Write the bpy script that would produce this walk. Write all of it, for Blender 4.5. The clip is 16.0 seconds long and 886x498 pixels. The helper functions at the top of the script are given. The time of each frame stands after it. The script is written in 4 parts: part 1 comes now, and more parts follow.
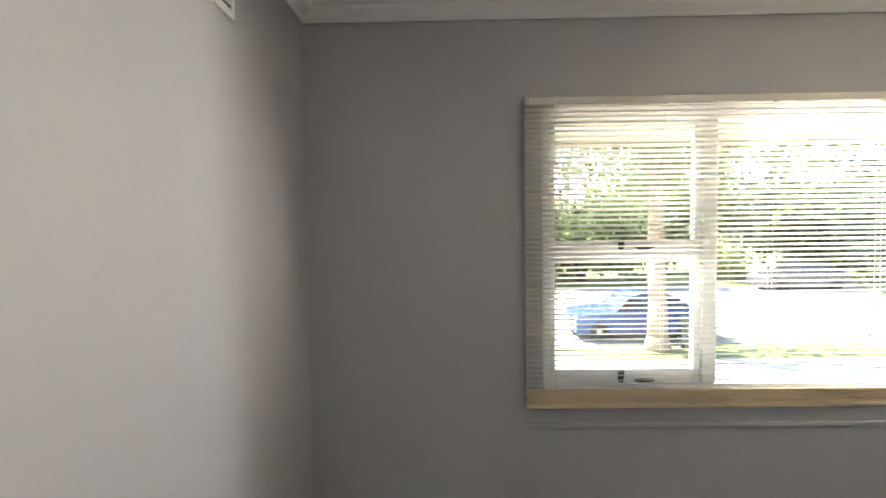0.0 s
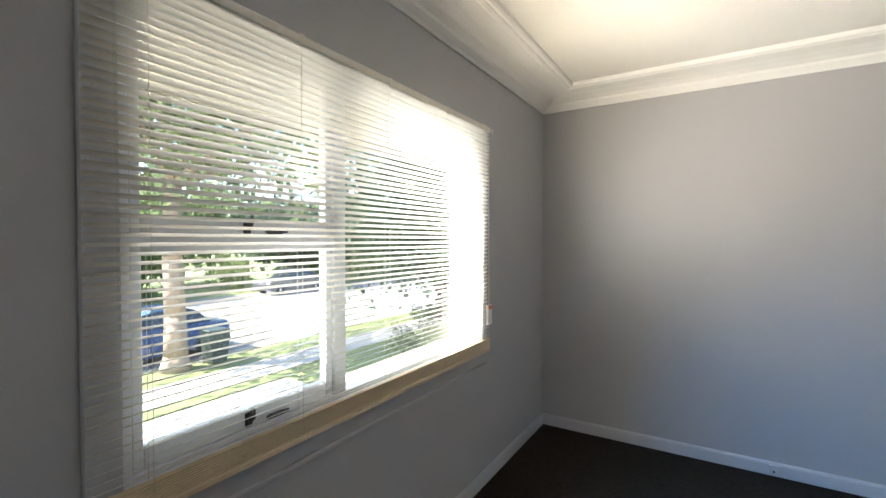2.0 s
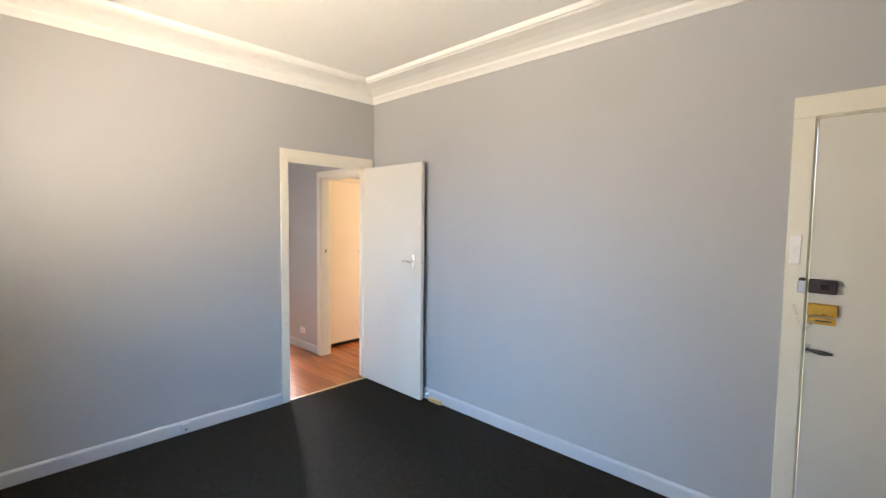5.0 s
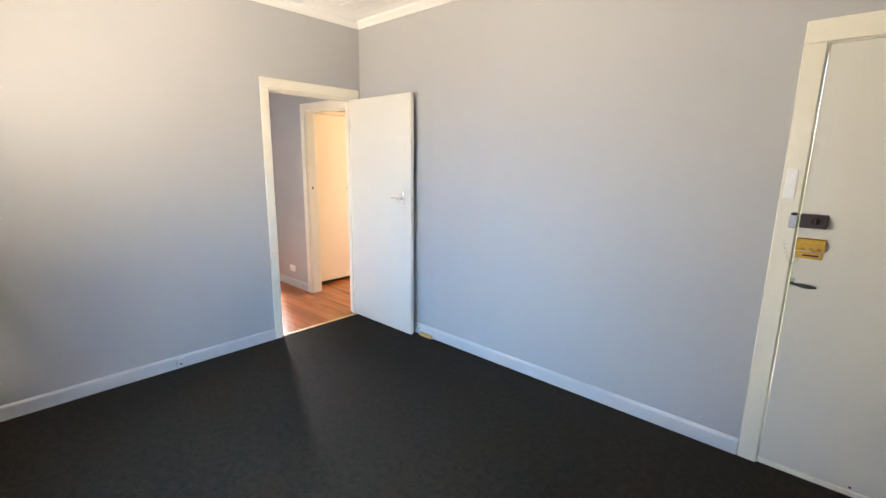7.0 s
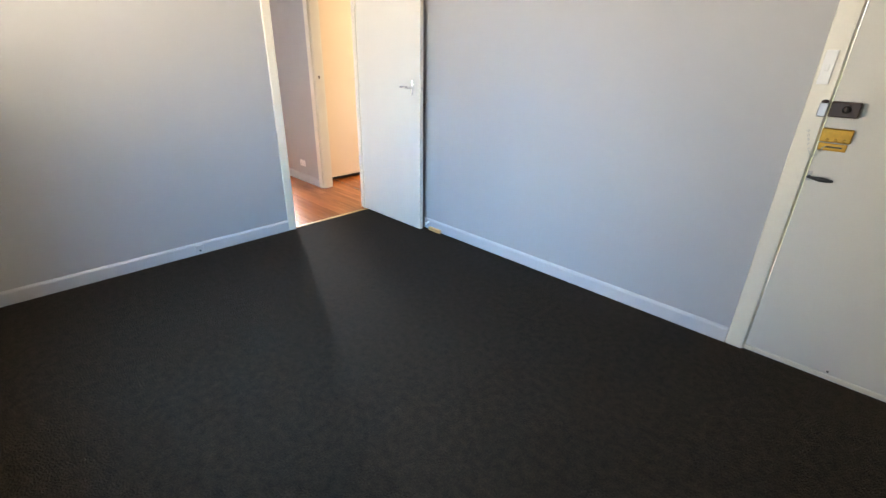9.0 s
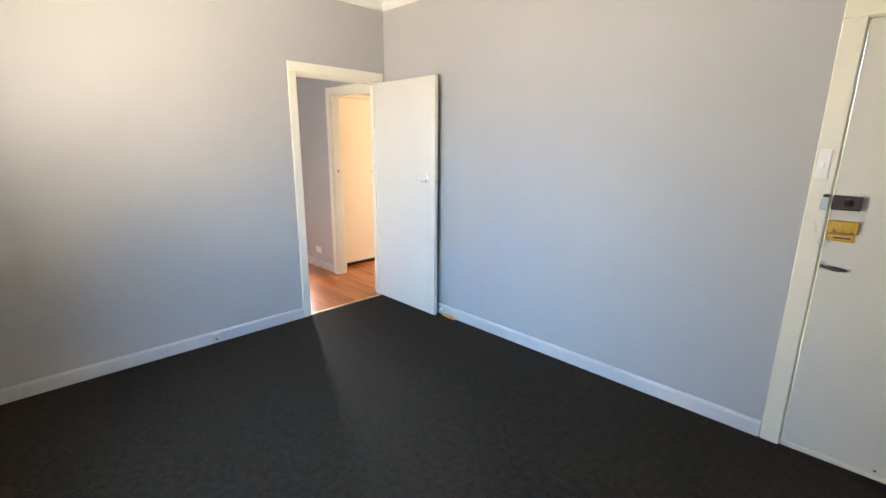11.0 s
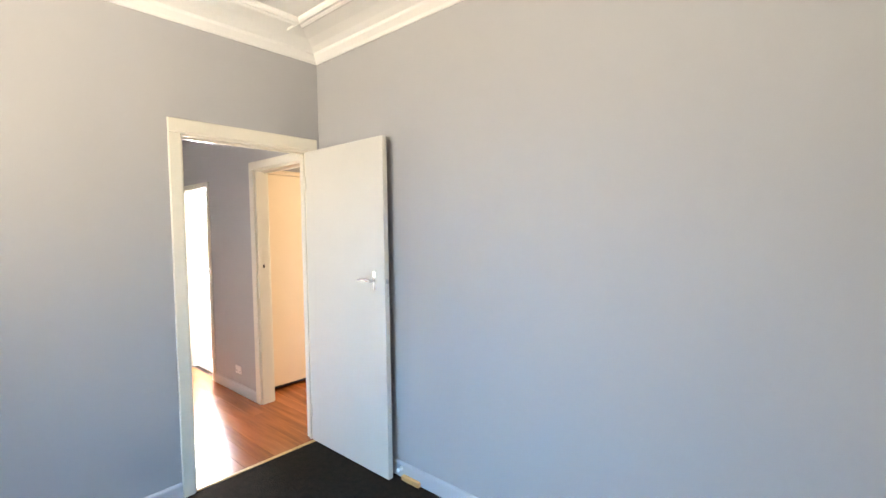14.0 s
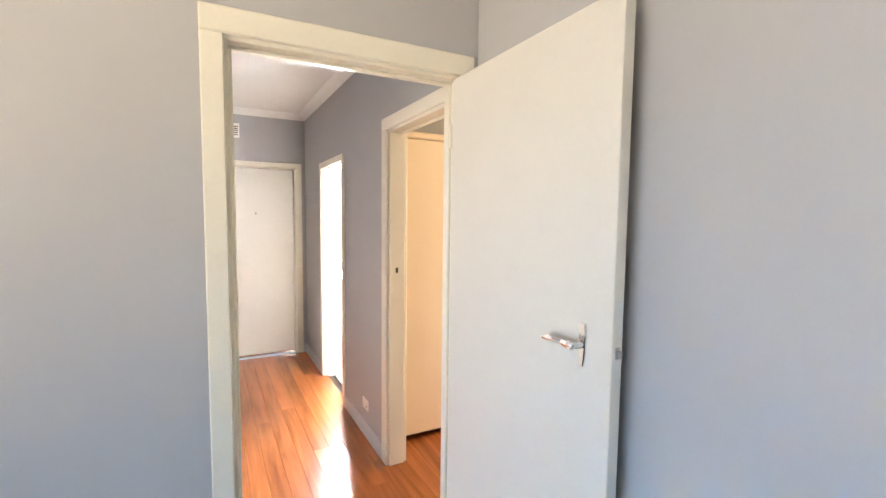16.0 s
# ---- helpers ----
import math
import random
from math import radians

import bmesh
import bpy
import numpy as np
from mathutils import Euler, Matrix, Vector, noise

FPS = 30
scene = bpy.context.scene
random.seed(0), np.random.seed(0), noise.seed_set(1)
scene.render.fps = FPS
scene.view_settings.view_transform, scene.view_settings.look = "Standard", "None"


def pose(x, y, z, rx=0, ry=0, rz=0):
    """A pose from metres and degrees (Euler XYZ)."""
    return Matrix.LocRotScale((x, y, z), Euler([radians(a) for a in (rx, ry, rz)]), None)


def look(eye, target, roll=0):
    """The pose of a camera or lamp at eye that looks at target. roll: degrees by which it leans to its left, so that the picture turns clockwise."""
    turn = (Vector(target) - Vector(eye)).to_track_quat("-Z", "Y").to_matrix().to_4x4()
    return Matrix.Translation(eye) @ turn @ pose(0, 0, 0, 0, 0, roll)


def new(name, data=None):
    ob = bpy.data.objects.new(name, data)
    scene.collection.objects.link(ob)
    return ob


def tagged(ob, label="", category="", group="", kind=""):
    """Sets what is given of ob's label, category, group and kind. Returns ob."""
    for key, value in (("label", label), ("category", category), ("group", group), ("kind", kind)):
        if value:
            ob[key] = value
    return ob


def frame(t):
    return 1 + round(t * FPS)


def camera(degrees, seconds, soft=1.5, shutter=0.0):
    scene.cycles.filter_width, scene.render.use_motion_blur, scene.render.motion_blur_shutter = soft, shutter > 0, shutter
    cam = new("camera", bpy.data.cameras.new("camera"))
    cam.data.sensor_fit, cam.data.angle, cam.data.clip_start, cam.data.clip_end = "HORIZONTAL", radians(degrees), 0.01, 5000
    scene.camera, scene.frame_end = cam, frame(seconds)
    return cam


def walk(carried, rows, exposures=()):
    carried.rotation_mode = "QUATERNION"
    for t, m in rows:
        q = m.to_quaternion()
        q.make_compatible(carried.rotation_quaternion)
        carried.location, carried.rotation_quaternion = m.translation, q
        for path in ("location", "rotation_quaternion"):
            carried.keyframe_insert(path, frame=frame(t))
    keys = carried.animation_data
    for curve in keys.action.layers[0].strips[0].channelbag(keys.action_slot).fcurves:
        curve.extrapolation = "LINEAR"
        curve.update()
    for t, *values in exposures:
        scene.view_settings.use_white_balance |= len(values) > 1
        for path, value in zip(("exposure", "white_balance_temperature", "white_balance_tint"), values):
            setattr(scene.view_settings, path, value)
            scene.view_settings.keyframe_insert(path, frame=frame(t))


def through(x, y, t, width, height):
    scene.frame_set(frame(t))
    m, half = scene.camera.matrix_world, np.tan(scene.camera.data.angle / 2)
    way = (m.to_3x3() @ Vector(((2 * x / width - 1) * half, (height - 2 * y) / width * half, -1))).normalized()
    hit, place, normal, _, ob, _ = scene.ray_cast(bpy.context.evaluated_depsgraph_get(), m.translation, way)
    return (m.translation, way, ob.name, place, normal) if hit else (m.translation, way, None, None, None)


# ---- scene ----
cam = camera(90.1, 16.0)
PATH = [
    (0, (0.816, 0.532, 1.694), (0.791, 2.53, 1.61), -0.8),
    (0.5, (0.738, 0.693, 1.603), (1.261, 2.623, 1.542), -0.1),
    (1, (0.757, 0.92, 1.606), (1.758, 2.651, 1.561), 0.3),
    (1.5, (0.756, 1.122, 1.59), (2.188, 2.517, 1.563), 0.2),
    (2, (0.74, 1.306, 1.576), (2.439, 2.36, 1.535), 0.0),
    (2.5, (0.815, 1.437, 1.539), (2.685, 2.144, 1.49), 0.7),
    (3, (0.924, 1.671, 1.556), (2.909, 1.913, 1.52), 2.1),
    (3.5, (1.011, 1.945, 1.513), (2.946, 1.442, 1.485), 1.8),
    (4, (0.936, 1.977, 1.478), (2.68, 1.001, 1.42), 2.1),
    (4.5, (0.902, 1.96, 1.489), (2.439, 0.682, 1.419), 1.6),
    (5, (0.931, 1.931, 1.541), (2.311, 0.488, 1.416), 0.7),
    (7.5, (0.966, 1.906, 1.498), (2.253, 0.496, 0.904), 0.4),
    (8, (0.922, 1.905, 1.448), (2.174, 0.569, 0.642), 0.75),
    (10.5, (0.916, 1.893, 1.455), (2.225, 0.577, 0.709), 1.4),
    (11, (0.94, 1.954, 1.514), (2.316, 0.581, 1.045), 0.5),
    (11.5, (0.943, 1.976, 1.526), (2.383, 0.618, 1.239), -0.4),
    (12, (1.006, 1.919, 1.532), (2.463, 0.561, 1.351), -0.8),
    (12.5, (1.153, 1.698, 1.512), (2.383, 0.126, 1.389), -0.4),
    (13, (1.247, 1.492, 1.519), (2.463, -0.094, 1.444), -0.5),
    (13.5, (1.474, 1.305, 1.509), (2.689, -0.282, 1.427), -0.7),
    (14, (1.687, 1.086, 1.501), (2.999, -0.42, 1.404), -0.8),
    (14.5, (1.911, 0.81, 1.526), (3.399, -0.521, 1.421), 0.5),
    (15, (2.258, 0.601, 1.496), (3.82, -0.642, 1.376), 0.5),
    (15.5, (2.579, 0.426, 1.496), (4.206, -0.73, 1.361), -0.0),
    (16, (2.9, 0.22, 1.516), (4.664, -0.71, 1.365), 0.6),
]
# seconds, stops, white balance
EXPOSURES = [(0.0, 3.25, 7000, 13), (0.5, 3.25, 6850, 12), (1.0, 2.25, 6400, 11), (1.5, 2.15, 6350, 11), (2.0, 2.75, 6450, 12), (2.5, 2.7, 6700, 14), (3.0, 2.6, 6900, 15), (3.5, 2.4, 7250, 17), (4.0, 2.4, 7900, 20),
             (4.5, 3.1, 7450, 17), (5.0, 3.15, 7300, 16), (7.5, 3.45, 7250, 14), (8.0, 3.45, 7200, 13), (10.5, 3.45, 7250, 14), (11.0, 3.42, 7150, 13), (12.5, 3.4, 6950, 12), (14.5, 3.35, 7300, 14), (16.0, 3.3, 7350, 15)]
walk(cam, [(t, look(eye, target, roll)) for t, eye, target, roll in PATH], EXPOSURES)

# ---- world, sun, large lights ----
SUN_AZ, SUN_EL = 140.0, 46.0   # degrees: towards the sun, counted from +x to +y
world = bpy.data.worlds.new("sky")
scene.world = world
world.use_nodes = True
wn = world.node_tree
sky = wn.nodes.new("ShaderNodeTexSky")
sky.sky_type, sky.sun_disc = "NISHITA", False
sky.sun_elevation = radians(SUN_EL)
sky.sun_rotation = radians(90 - SUN_AZ)
wn.links.new(sky.outputs["Color"], wn.nodes["Background"].inputs["Color"])
wn.nodes["Background"].inputs["Strength"].default_value = 0.12


def lamp(name, kind, energy, m, colour=(1, 1, 1), size=None, spread=180):
    data = bpy.data.lights.new(name, kind)
    data.energy, data.color = energy, colour
    if kind == "SUN":
        data.angle = radians(0.53)
    if size:
        data.shape, data.size, data.size_y = "RECTANGLE", *size
        data.spread = radians(spread)
    ob = new(name, data)
    ob.matrix_world = m
    return ob


sd = Vector((math.cos(radians(SUN_AZ)) * math.cos(radians(SUN_EL)), math.sin(radians(SUN_AZ)) * math.cos(radians(SUN_EL)), math.sin(radians(SUN_EL))))
lamp("sun", "SUN", 4.2, look(sd * 50, (0, 0, 0)), (1.0, 0.95, 0.87))
# lamps in place of daylight at the two windows behind the hall; the bedroom's is invented
lamp("bathroom_daylight", "AREA", 115, look((7.93, -1.3, 1.53), (5.9, -0.35, 0.0)), (0.84, 0.90, 1.0), (0.8, 1.05), 155)
# lamps added about the front window: upward for the sunlit street and forecourt, downward for blue sky


def daylight(name, x, y, z, az, el, energy, colour, size, spread):
    """An added lamp by the opening, facing az degrees east of south and el degrees up."""
    d = Vector((math.sin(radians(az)) * math.cos(radians(el)), -math.cos(radians(az)) * math.cos(radians(el)), math.sin(radians(el))))
    at = Vector((x, y, z))
    lamp(name, "AREA", energy, look(at, at + d), colour, size, spread)


for x in (1.72, 2.33, 2.94):
    # near-white lamps added outside the glass to brighten the slats and east wall
    for z in (1.02, 1.45):
        daylight("window_outer_fill", x, 2.86, z, 36, 24, 0.62, (0.92, 0.96, 1.0), (0.50, 0.36), 114)
    # warm and blue lamps added room-side of the blind tint upper and lower walls
    for z in (1.25, 1.75):
        daylight("window_warm_fill", x, 2.46, z, 36, 32, 0.50, (1.0, 0.86, 0.65), (0.26, 0.20), 102)
    for z in (1.30, 1.80):
        daylight("window_blue_fill", x, 2.46, z, 16, -32, 0.64, (0.22, 0.54, 1.0), (0.26, 0.20), 88)
# added strip: makes the east reveal glow white and brightens the front door
lamp("window_reveal_fill", "AREA", 8, look((3.200, 2.735, 1.40), (1.2, -0.7, 1.35)), (1.0, 0.97, 0.88), (0.05, 0.75), 130)
# warm lamp added just inside the unseen bedroom window, tinting the wardrobe
lamp("bedroom_fill", "AREA", 11, look((4.9, -3.60, 1.5), (5.2, 0, 1.1)), (1.0, 0.84, 0.64), (0.8, 1.2))


# ---- materials ----
def mat(name, colour, rough=0.6, metal=0.0, var=0.06, scale=6.0, fine=120.0, bump=0.05, bdist=0.002, spec=0.5, warp=None, coat=0.0):
    """A painted, woven or stony surface: broad and fine variation of colour, and fine relief."""
    m = bpy.data.materials.new(name)
    m.use_nodes = True
    t = m.node_tree
    b = t.nodes["Principled BSDF"]
    b.inputs["Roughness"].default_value = rough
    b.inputs["Metallic"].default_value = metal
    b.inputs["Specular IOR Level"].default_value = spec
    b.inputs["Coat Weight"].default_value = coat
    co = t.nodes.new("ShaderNodeTexCoord")
    mp = t.nodes.new("ShaderNodeMapping")
    t.links.new(co.outputs["Object"], mp.inputs["Vector"])
    if warp:
        mp.inputs["Scale"].default_value = warp
    n1 = t.nodes.new("ShaderNodeTexNoise")
    n1.inputs["Scale"].default_value, n1.inputs["Detail"].default_value = scale, 4
    n2 = t.nodes.new("ShaderNodeTexNoise")
    n2.inputs["Scale"].default_value, n2.inputs["Detail"].default_value = fine, 3
    for n in (n1, n2):
        t.links.new(mp.outputs["Vector"], n.inputs["Vector"])
    mix = t.nodes.new("ShaderNodeMath")
    mix.operation = "ADD"
    t.links.new(n1.outputs["Fac"], mix.inputs[0])
    t.links.new(n2.outputs["Fac"], mix.inputs[1])
    ramp = t.nodes.new("ShaderNodeMapRange")
    ramp.inputs["From Min"].default_value, ramp.inputs["From Max"].default_value = 0.6, 1.4
    ramp.inputs["To Min"].default_value, ramp.inputs["To Max"].default_value = 1 - var, 1 + var
    t.links.new(mix.outputs[0], ramp.inputs["Value"])
    mul = t.nodes.new("ShaderNodeVectorMath")
    mul.operation = "SCALE"
    mul.inputs[0].default_value = colour
    t.links.new(ramp.outputs["Result"], mul.inputs["Scale"])
    t.links.new(mul.outputs["Vector"], b.inputs["Base Color"])
    if bump:
        bp = t.nodes.new("ShaderNodeBump")
        bp.inputs["Strength"].default_value, bp.inputs["Distance"].default_value = bump, bdist
        t.links.new(n2.outputs["Fac"], bp.inputs["Height"])
        t.links.new(bp.outputs["Normal"], b.inputs["Normal"])
    rr = t.nodes.new("ShaderNodeMapRange")
    rr.inputs["To Min"].default_value, rr.inputs["To Max"].default_value = max(0.02, rough - 0.08), min(1, rough + 0.08)
    t.links.new(n1.outputs["Fac"], rr.inputs["Value"])
    t.links.new(rr.outputs["Result"], b.inputs["Roughness"])
    return m


def board_mat(name, dark, light, rough=0.22, along=(0.7, 9.0, 9.0)):
    """Varnished floorboards: long grain, knots, and a tone of its own for each board."""
    m = bpy.data.materials.new(name)
    m.use_nodes = True
    t = m.node_tree
    b = t.nodes["Principled BSDF"]
    co = t.nodes.new("ShaderNodeTexCoord")
    mp = t.nodes.new("ShaderNodeMapping")
    mp.inputs["Scale"].default_value = along
    info = t.nodes.new("ShaderNodeObjectInfo")
    off = t.nodes.new("ShaderNodeVectorMath")
    off.operation = "SCALE"
    off.inputs[0].default_value = (31, 17, 7)
    t.links.new(info.outputs["Random"], off.inputs["Scale"])
    t.links.new(off.outputs["Vector"], mp.inputs["Location"])
    t.links.new(co.outputs["Object"], mp.inputs["Vector"])
    n1 = t.nodes.new("ShaderNodeTexNoise")
    n1.inputs["Scale"].default_value, n1.inputs["Detail"].default_value, n1.inputs["Distortion"].default_value = 2.2, 6, 0.6
    n2 = t.nodes.new("ShaderNodeTexNoise")
    n2.inputs["Scale"].default_value, n2.inputs["Detail"].default_value = 14, 4
    for n in (n1, n2):
        t.links.new(mp.outputs["Vector"], n.inputs["Vector"])
    add = t.nodes.new("ShaderNodeMath")
    add.operation = "MULTIPLY_ADD"
    add.inputs[1].default_value = 0.18
    t.links.new(n2.outputs["Fac"], add.inputs[0])
    t.links.new(n1.outputs["Fac"], add.inputs[2])
    add2 = t.nodes.new("ShaderNodeMath")
    add2.operation = "MULTIPLY_ADD"
    add2.inputs[1].default_value = 0.35
    t.links.new(info.outputs["Random"], add2.inputs[0])
    t.links.new(add.outputs[0], add2.inputs[2])
    ramp = t.nodes.new("ShaderNodeValToRGB")
    ramp.color_ramp.elements[0].position, ramp.color_ramp.elements[0].color = 0.35, (*dark, 1)
    ramp.color_ramp.elements[1].position, ramp.color_ramp.elements[1].color = 1.0, (*light, 1)
    t.links.new(add2.outputs[0], ramp.inputs["Fac"])
    t.links.new(ramp.outputs["Color"], b.inputs["Base Color"])
    b.inputs["Roughness"].default_value = rough
    bp = t.nodes.new("ShaderNodeBump")
    bp.inputs["Strength"].default_value, bp.inputs["Distance"].default_value = 0.12, 0.001
    t.links.new(n1.outputs["Fac"], bp.inputs["Height"])
    t.links.new(bp.outputs["Normal"], b.inputs["Normal"])
    return m


def glass_mat(name, tint=(0.97, 0.985, 0.98)):
    """Thin clear pane: straight through, with a gloss that grows at a slant."""
    m = bpy.data.materials.new(name)
    m.use_nodes = True
    t = m.node_tree
    t.nodes.clear()
    out = t.nodes.new("ShaderNodeOutputMaterial")
    mixs = t.nodes.new("ShaderNodeMixShader")
    tr = t.nodes.new("ShaderNodeBsdfTransparent")
    tr.inputs["Color"].default_value = (*tint, 1)
    gl = t.nodes.new("ShaderNodeBsdfGlossy")
    gl.inputs["Roughness"].default_value = 0.02
    lw = t.nodes.new("ShaderNodeLayerWeight")
    pw = t.nodes.new("ShaderNodeMath")
    pw.operation = "POWER"
    pw.inputs[1].default_value = 5.0
    lw.inputs["Blend"].default_value = 0.5
    t.links.new(lw.outputs["Facing"], pw.inputs[0])
    fr = t.nodes.new("ShaderNodeMath")
    fr.operation = "MULTIPLY_ADD"
    fr.inputs[1].default_value, fr.inputs[2].default_value = 0.8, 0.03
    t.links.new(pw.outputs[0], fr.inputs[0])
    t.links.new(fr.outputs[0], mixs.inputs[0])
    t.links.new(tr.outputs[0], mixs.inputs[1])
    t.links.new(gl.outputs[0], mixs.inputs[2])
    t.links.new(mixs.outputs[0], out.inputs["Surface"])
    return m


def leaf_mat(name, colour, through=0.35):
    m = bpy.data.materials.new(name)
    m.use_nodes = True
    t = m.node_tree
    t.nodes.clear()
    out = t.nodes.new("ShaderNodeOutputMaterial")
    mixs = t.nodes.new("ShaderNodeMixShader")
    mixs.inputs[0].default_value = through
    d, tl = t.nodes.new("ShaderNodeBsdfDiffuse"), t.nodes.new("ShaderNodeBsdfTranslucent")
    geo = t.nodes.new("ShaderNodeNewGeometry")
    rng = t.nodes.new("ShaderNodeMapRange")
    rng.inputs["To Min"].default_value, rng.inputs["To Max"].default_value = 0.5, 1.6
    t.links.new(geo.outputs["Random Per Island"], rng.inputs["Value"])
    sc = t.nodes.new("ShaderNodeVectorMath")
    sc.operation = "SCALE"
    sc.inputs[0].default_value = colour
    t.links.new(rng.outputs["Result"], sc.inputs["Scale"])
    for s in (d, tl):
        t.links.new(sc.outputs["Vector"], s.inputs["Color"])
    t.links.new(d.outputs[0], mixs.inputs[1])
    t.links.new(tl.outputs[0], mixs.inputs[2])
    t.links.new(mixs.outputs[0], out.inputs["Surface"])
    return m


WALL = mat("grey_wall_paint", (0.405, 0.403, 0.407), 0.62, var=0.025, scale=1.7, fine=260, bump=0.10, bdist=0.0008, spec=0.35)
CEIL = mat("ceiling_paint", (0.73, 0.72, 0.68), 0.8, var=0.02, scale=1.2, fine=200, bump=0.05, bdist=0.0008, spec=0.2)
PLASTER = mat("cornice_paint", (0.80, 0.79, 0.755), 0.6, var=0.02, scale=3, fine=160, bump=0.05, bdist=0.0008, spec=0.3)
TRIM = mat("white_gloss_trim", (0.72, 0.68, 0.575), 0.32, var=0.03, scale=4, fine=90, bump=0.05, bdist=0.0006)
DOOR = mat("door_paint", (0.62, 0.597, 0.54), 0.36, var=0.025, scale=2.5, fine=110, bump=0.06, bdist=0.0007)
CREAM = mat("cream_gloss_paint", (0.78, 0.64, 0.47), 0.22, var=0.03, scale=2.5, fine=90, bump=0.04, bdist=0.0006)
SKIRT = mat("skirting_paint", (0.50, 0.505, 0.52), 0.4, var=0.04, scale=5, fine=120, bump=0.05)
CARPET = mat("charcoal_carpet", (0.0238, 0.0180, 0.0131), 0.95, var=0.65, scale=28, fine=130, bump=1.0, bdist=0.015, spec=0.12)
BLIND = mat("cream_blind_enamel", (0.68, 0.65, 0.57), 0.35, var=0.03, scale=6, fine=60, bump=0.0)
STACK = mat("tan_blind_stack", (0.62, 0.50, 0.33), 0.45, var=0.08, scale=8, fine=60, bump=0.0)
CORD = mat("blind_cord", (0.7, 0.66, 0.55), 0.8, bump=0.0)
FRAME = mat("window_frame_paint", (0.74, 0.76, 0.79), 0.35, var=0.03, scale=5, fine=90, bump=0.04)
CHROME = mat("chrome", (0.75, 0.75, 0.76), 0.16, 1.0, var=0.03, bump=0.0)
IRON = mat("dark_window_iron", (0.06, 0.06, 0.065), 0.45, 0.6, var=0.1, bump=0.02)
STEEL = mat("dull_steel", (0.45, 0.45, 0.46), 0.4, 1.0, var=0.08, bump=0.02)
BRASS = mat("brass", (0.66, 0.36, 0.07), 0.35, 1.0, var=0.1, scale=30, bump=0.03)
BROWN = mat("brown_enamel", (0.026, 0.012, 0.009), 0.4, var=0.2, scale=40, bump=0.05)
BLACK = mat("black_iron", (0.02, 0.02, 0.022), 0.4, var=0.2, bump=0.05)
PLASTIC = mat("white_plastic", (0.78, 0.77, 0.74), 0.35, var=0.02, bump=0.0)
ORANGE = mat("orange_label", (0.75, 0.25, 0.08), 0.6, bump=0.0)
RAW = mat("raw_pine", (0.62, 0.36, 0.14), 0.6, var=0.18, scale=9, fine=60, warp=(1, 8, 8))
BOARD = board_mat("varnished_boards", (0.16, 0.044, 0.012), (0.44, 0.142, 0.042), 0.19)
PINK = mat("pink_tile", (0.62, 0.40, 0.36), 0.25, var=0.05, bump=0.02)
WHITE_TILE = mat("white_tile", (0.78, 0.78, 0.77), 0.2, var=0.03, bump=0.02)
BRICK = mat("outside_wall_render", (0.62, 0.55, 0.45), 0.85, var=0.1, scale=4, fine=70, bump=0.3, bdist=0.004)
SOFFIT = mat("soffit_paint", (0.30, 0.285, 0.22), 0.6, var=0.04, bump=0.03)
ROOF = mat("roof_tiles", (0.25, 0.10, 0.06), 0.8, var=0.2, bump=0.3, bdist=0.01)
PALE_CONCRETE = mat("pale_concrete", (0.62, 0.58, 0.51), 0.85, var=0.1, scale=1.2, fine=40, bump=0.3, bdist=0.004)
CONCRETE = mat("concrete", (0.40, 0.38, 0.34), 0.85, var=0.12, scale=1.2, fine=40, bump=0.3, bdist=0.004)
ASPHALT = mat("asphalt", (0.20, 0.20, 0.205), 0.85, var=0.2, scale=0.8, fine=60, bump=0.4, bdist=0.006)
GRASS = mat("grass", (0.17, 0.20, 0.08), 0.9, var=0.4, scale=0.9, fine=35, bump=0.8, bdist=0.03)
BARK = mat("pale_bark", (0.30, 0.23, 0.17), 0.9, var=0.3, scale=5, fine=40, bump=0.7, bdist=0.02, warp=(1, 1, 0.3))
DARK_BARK = mat("dark_bark", (0.07, 0.05, 0.04), 0.9, var=0.3, scale=5, fine=40, bump=0.7, bdist=0.02, warp=(1, 1, 0.3))
LEAF = leaf_mat("leaves", (0.11, 0.16, 0.06))
LEAF_PALE = leaf_mat("pale_leaves", (0.19, 0.23, 0.11))
LEAF_GREY = leaf_mat("grey_green_leaves", (0.09, 0.12, 0.08))
CARBLUE = mat("blue_car_paint", (0.04, 0.085, 0.24), 0.25, 0.2, var=0.03, bump=0.0, coat=0.8)
CARRED = mat("maroon_car_paint", (0.18, 0.03, 0.03), 0.25, 0.2, var=0.03, bump=0.0, coat=0.8)
CARGREY = mat("grey_car_paint", (0.09, 0.09, 0.105), 0.25, 0.2, var=0.03, bump=0.0, coat=0.8)
CARGLASS = mat("car_glass", (0.02, 0.025, 0.03), 0.05, var=0.02, bump=0.0)
TYRE = mat("tyre_rubber", (0.02, 0.02, 0.02), 0.8, bump=0.1)
BIN = mat("green_bin_plastic", (0.035, 0.05, 0.042), 0.5, bump=0.02)
GLASS = glass_mat("window_glass")
OPAL = mat("opal_glass", (0.85, 0.85, 0.83), 0.3, var=0.01, bump=0.0)


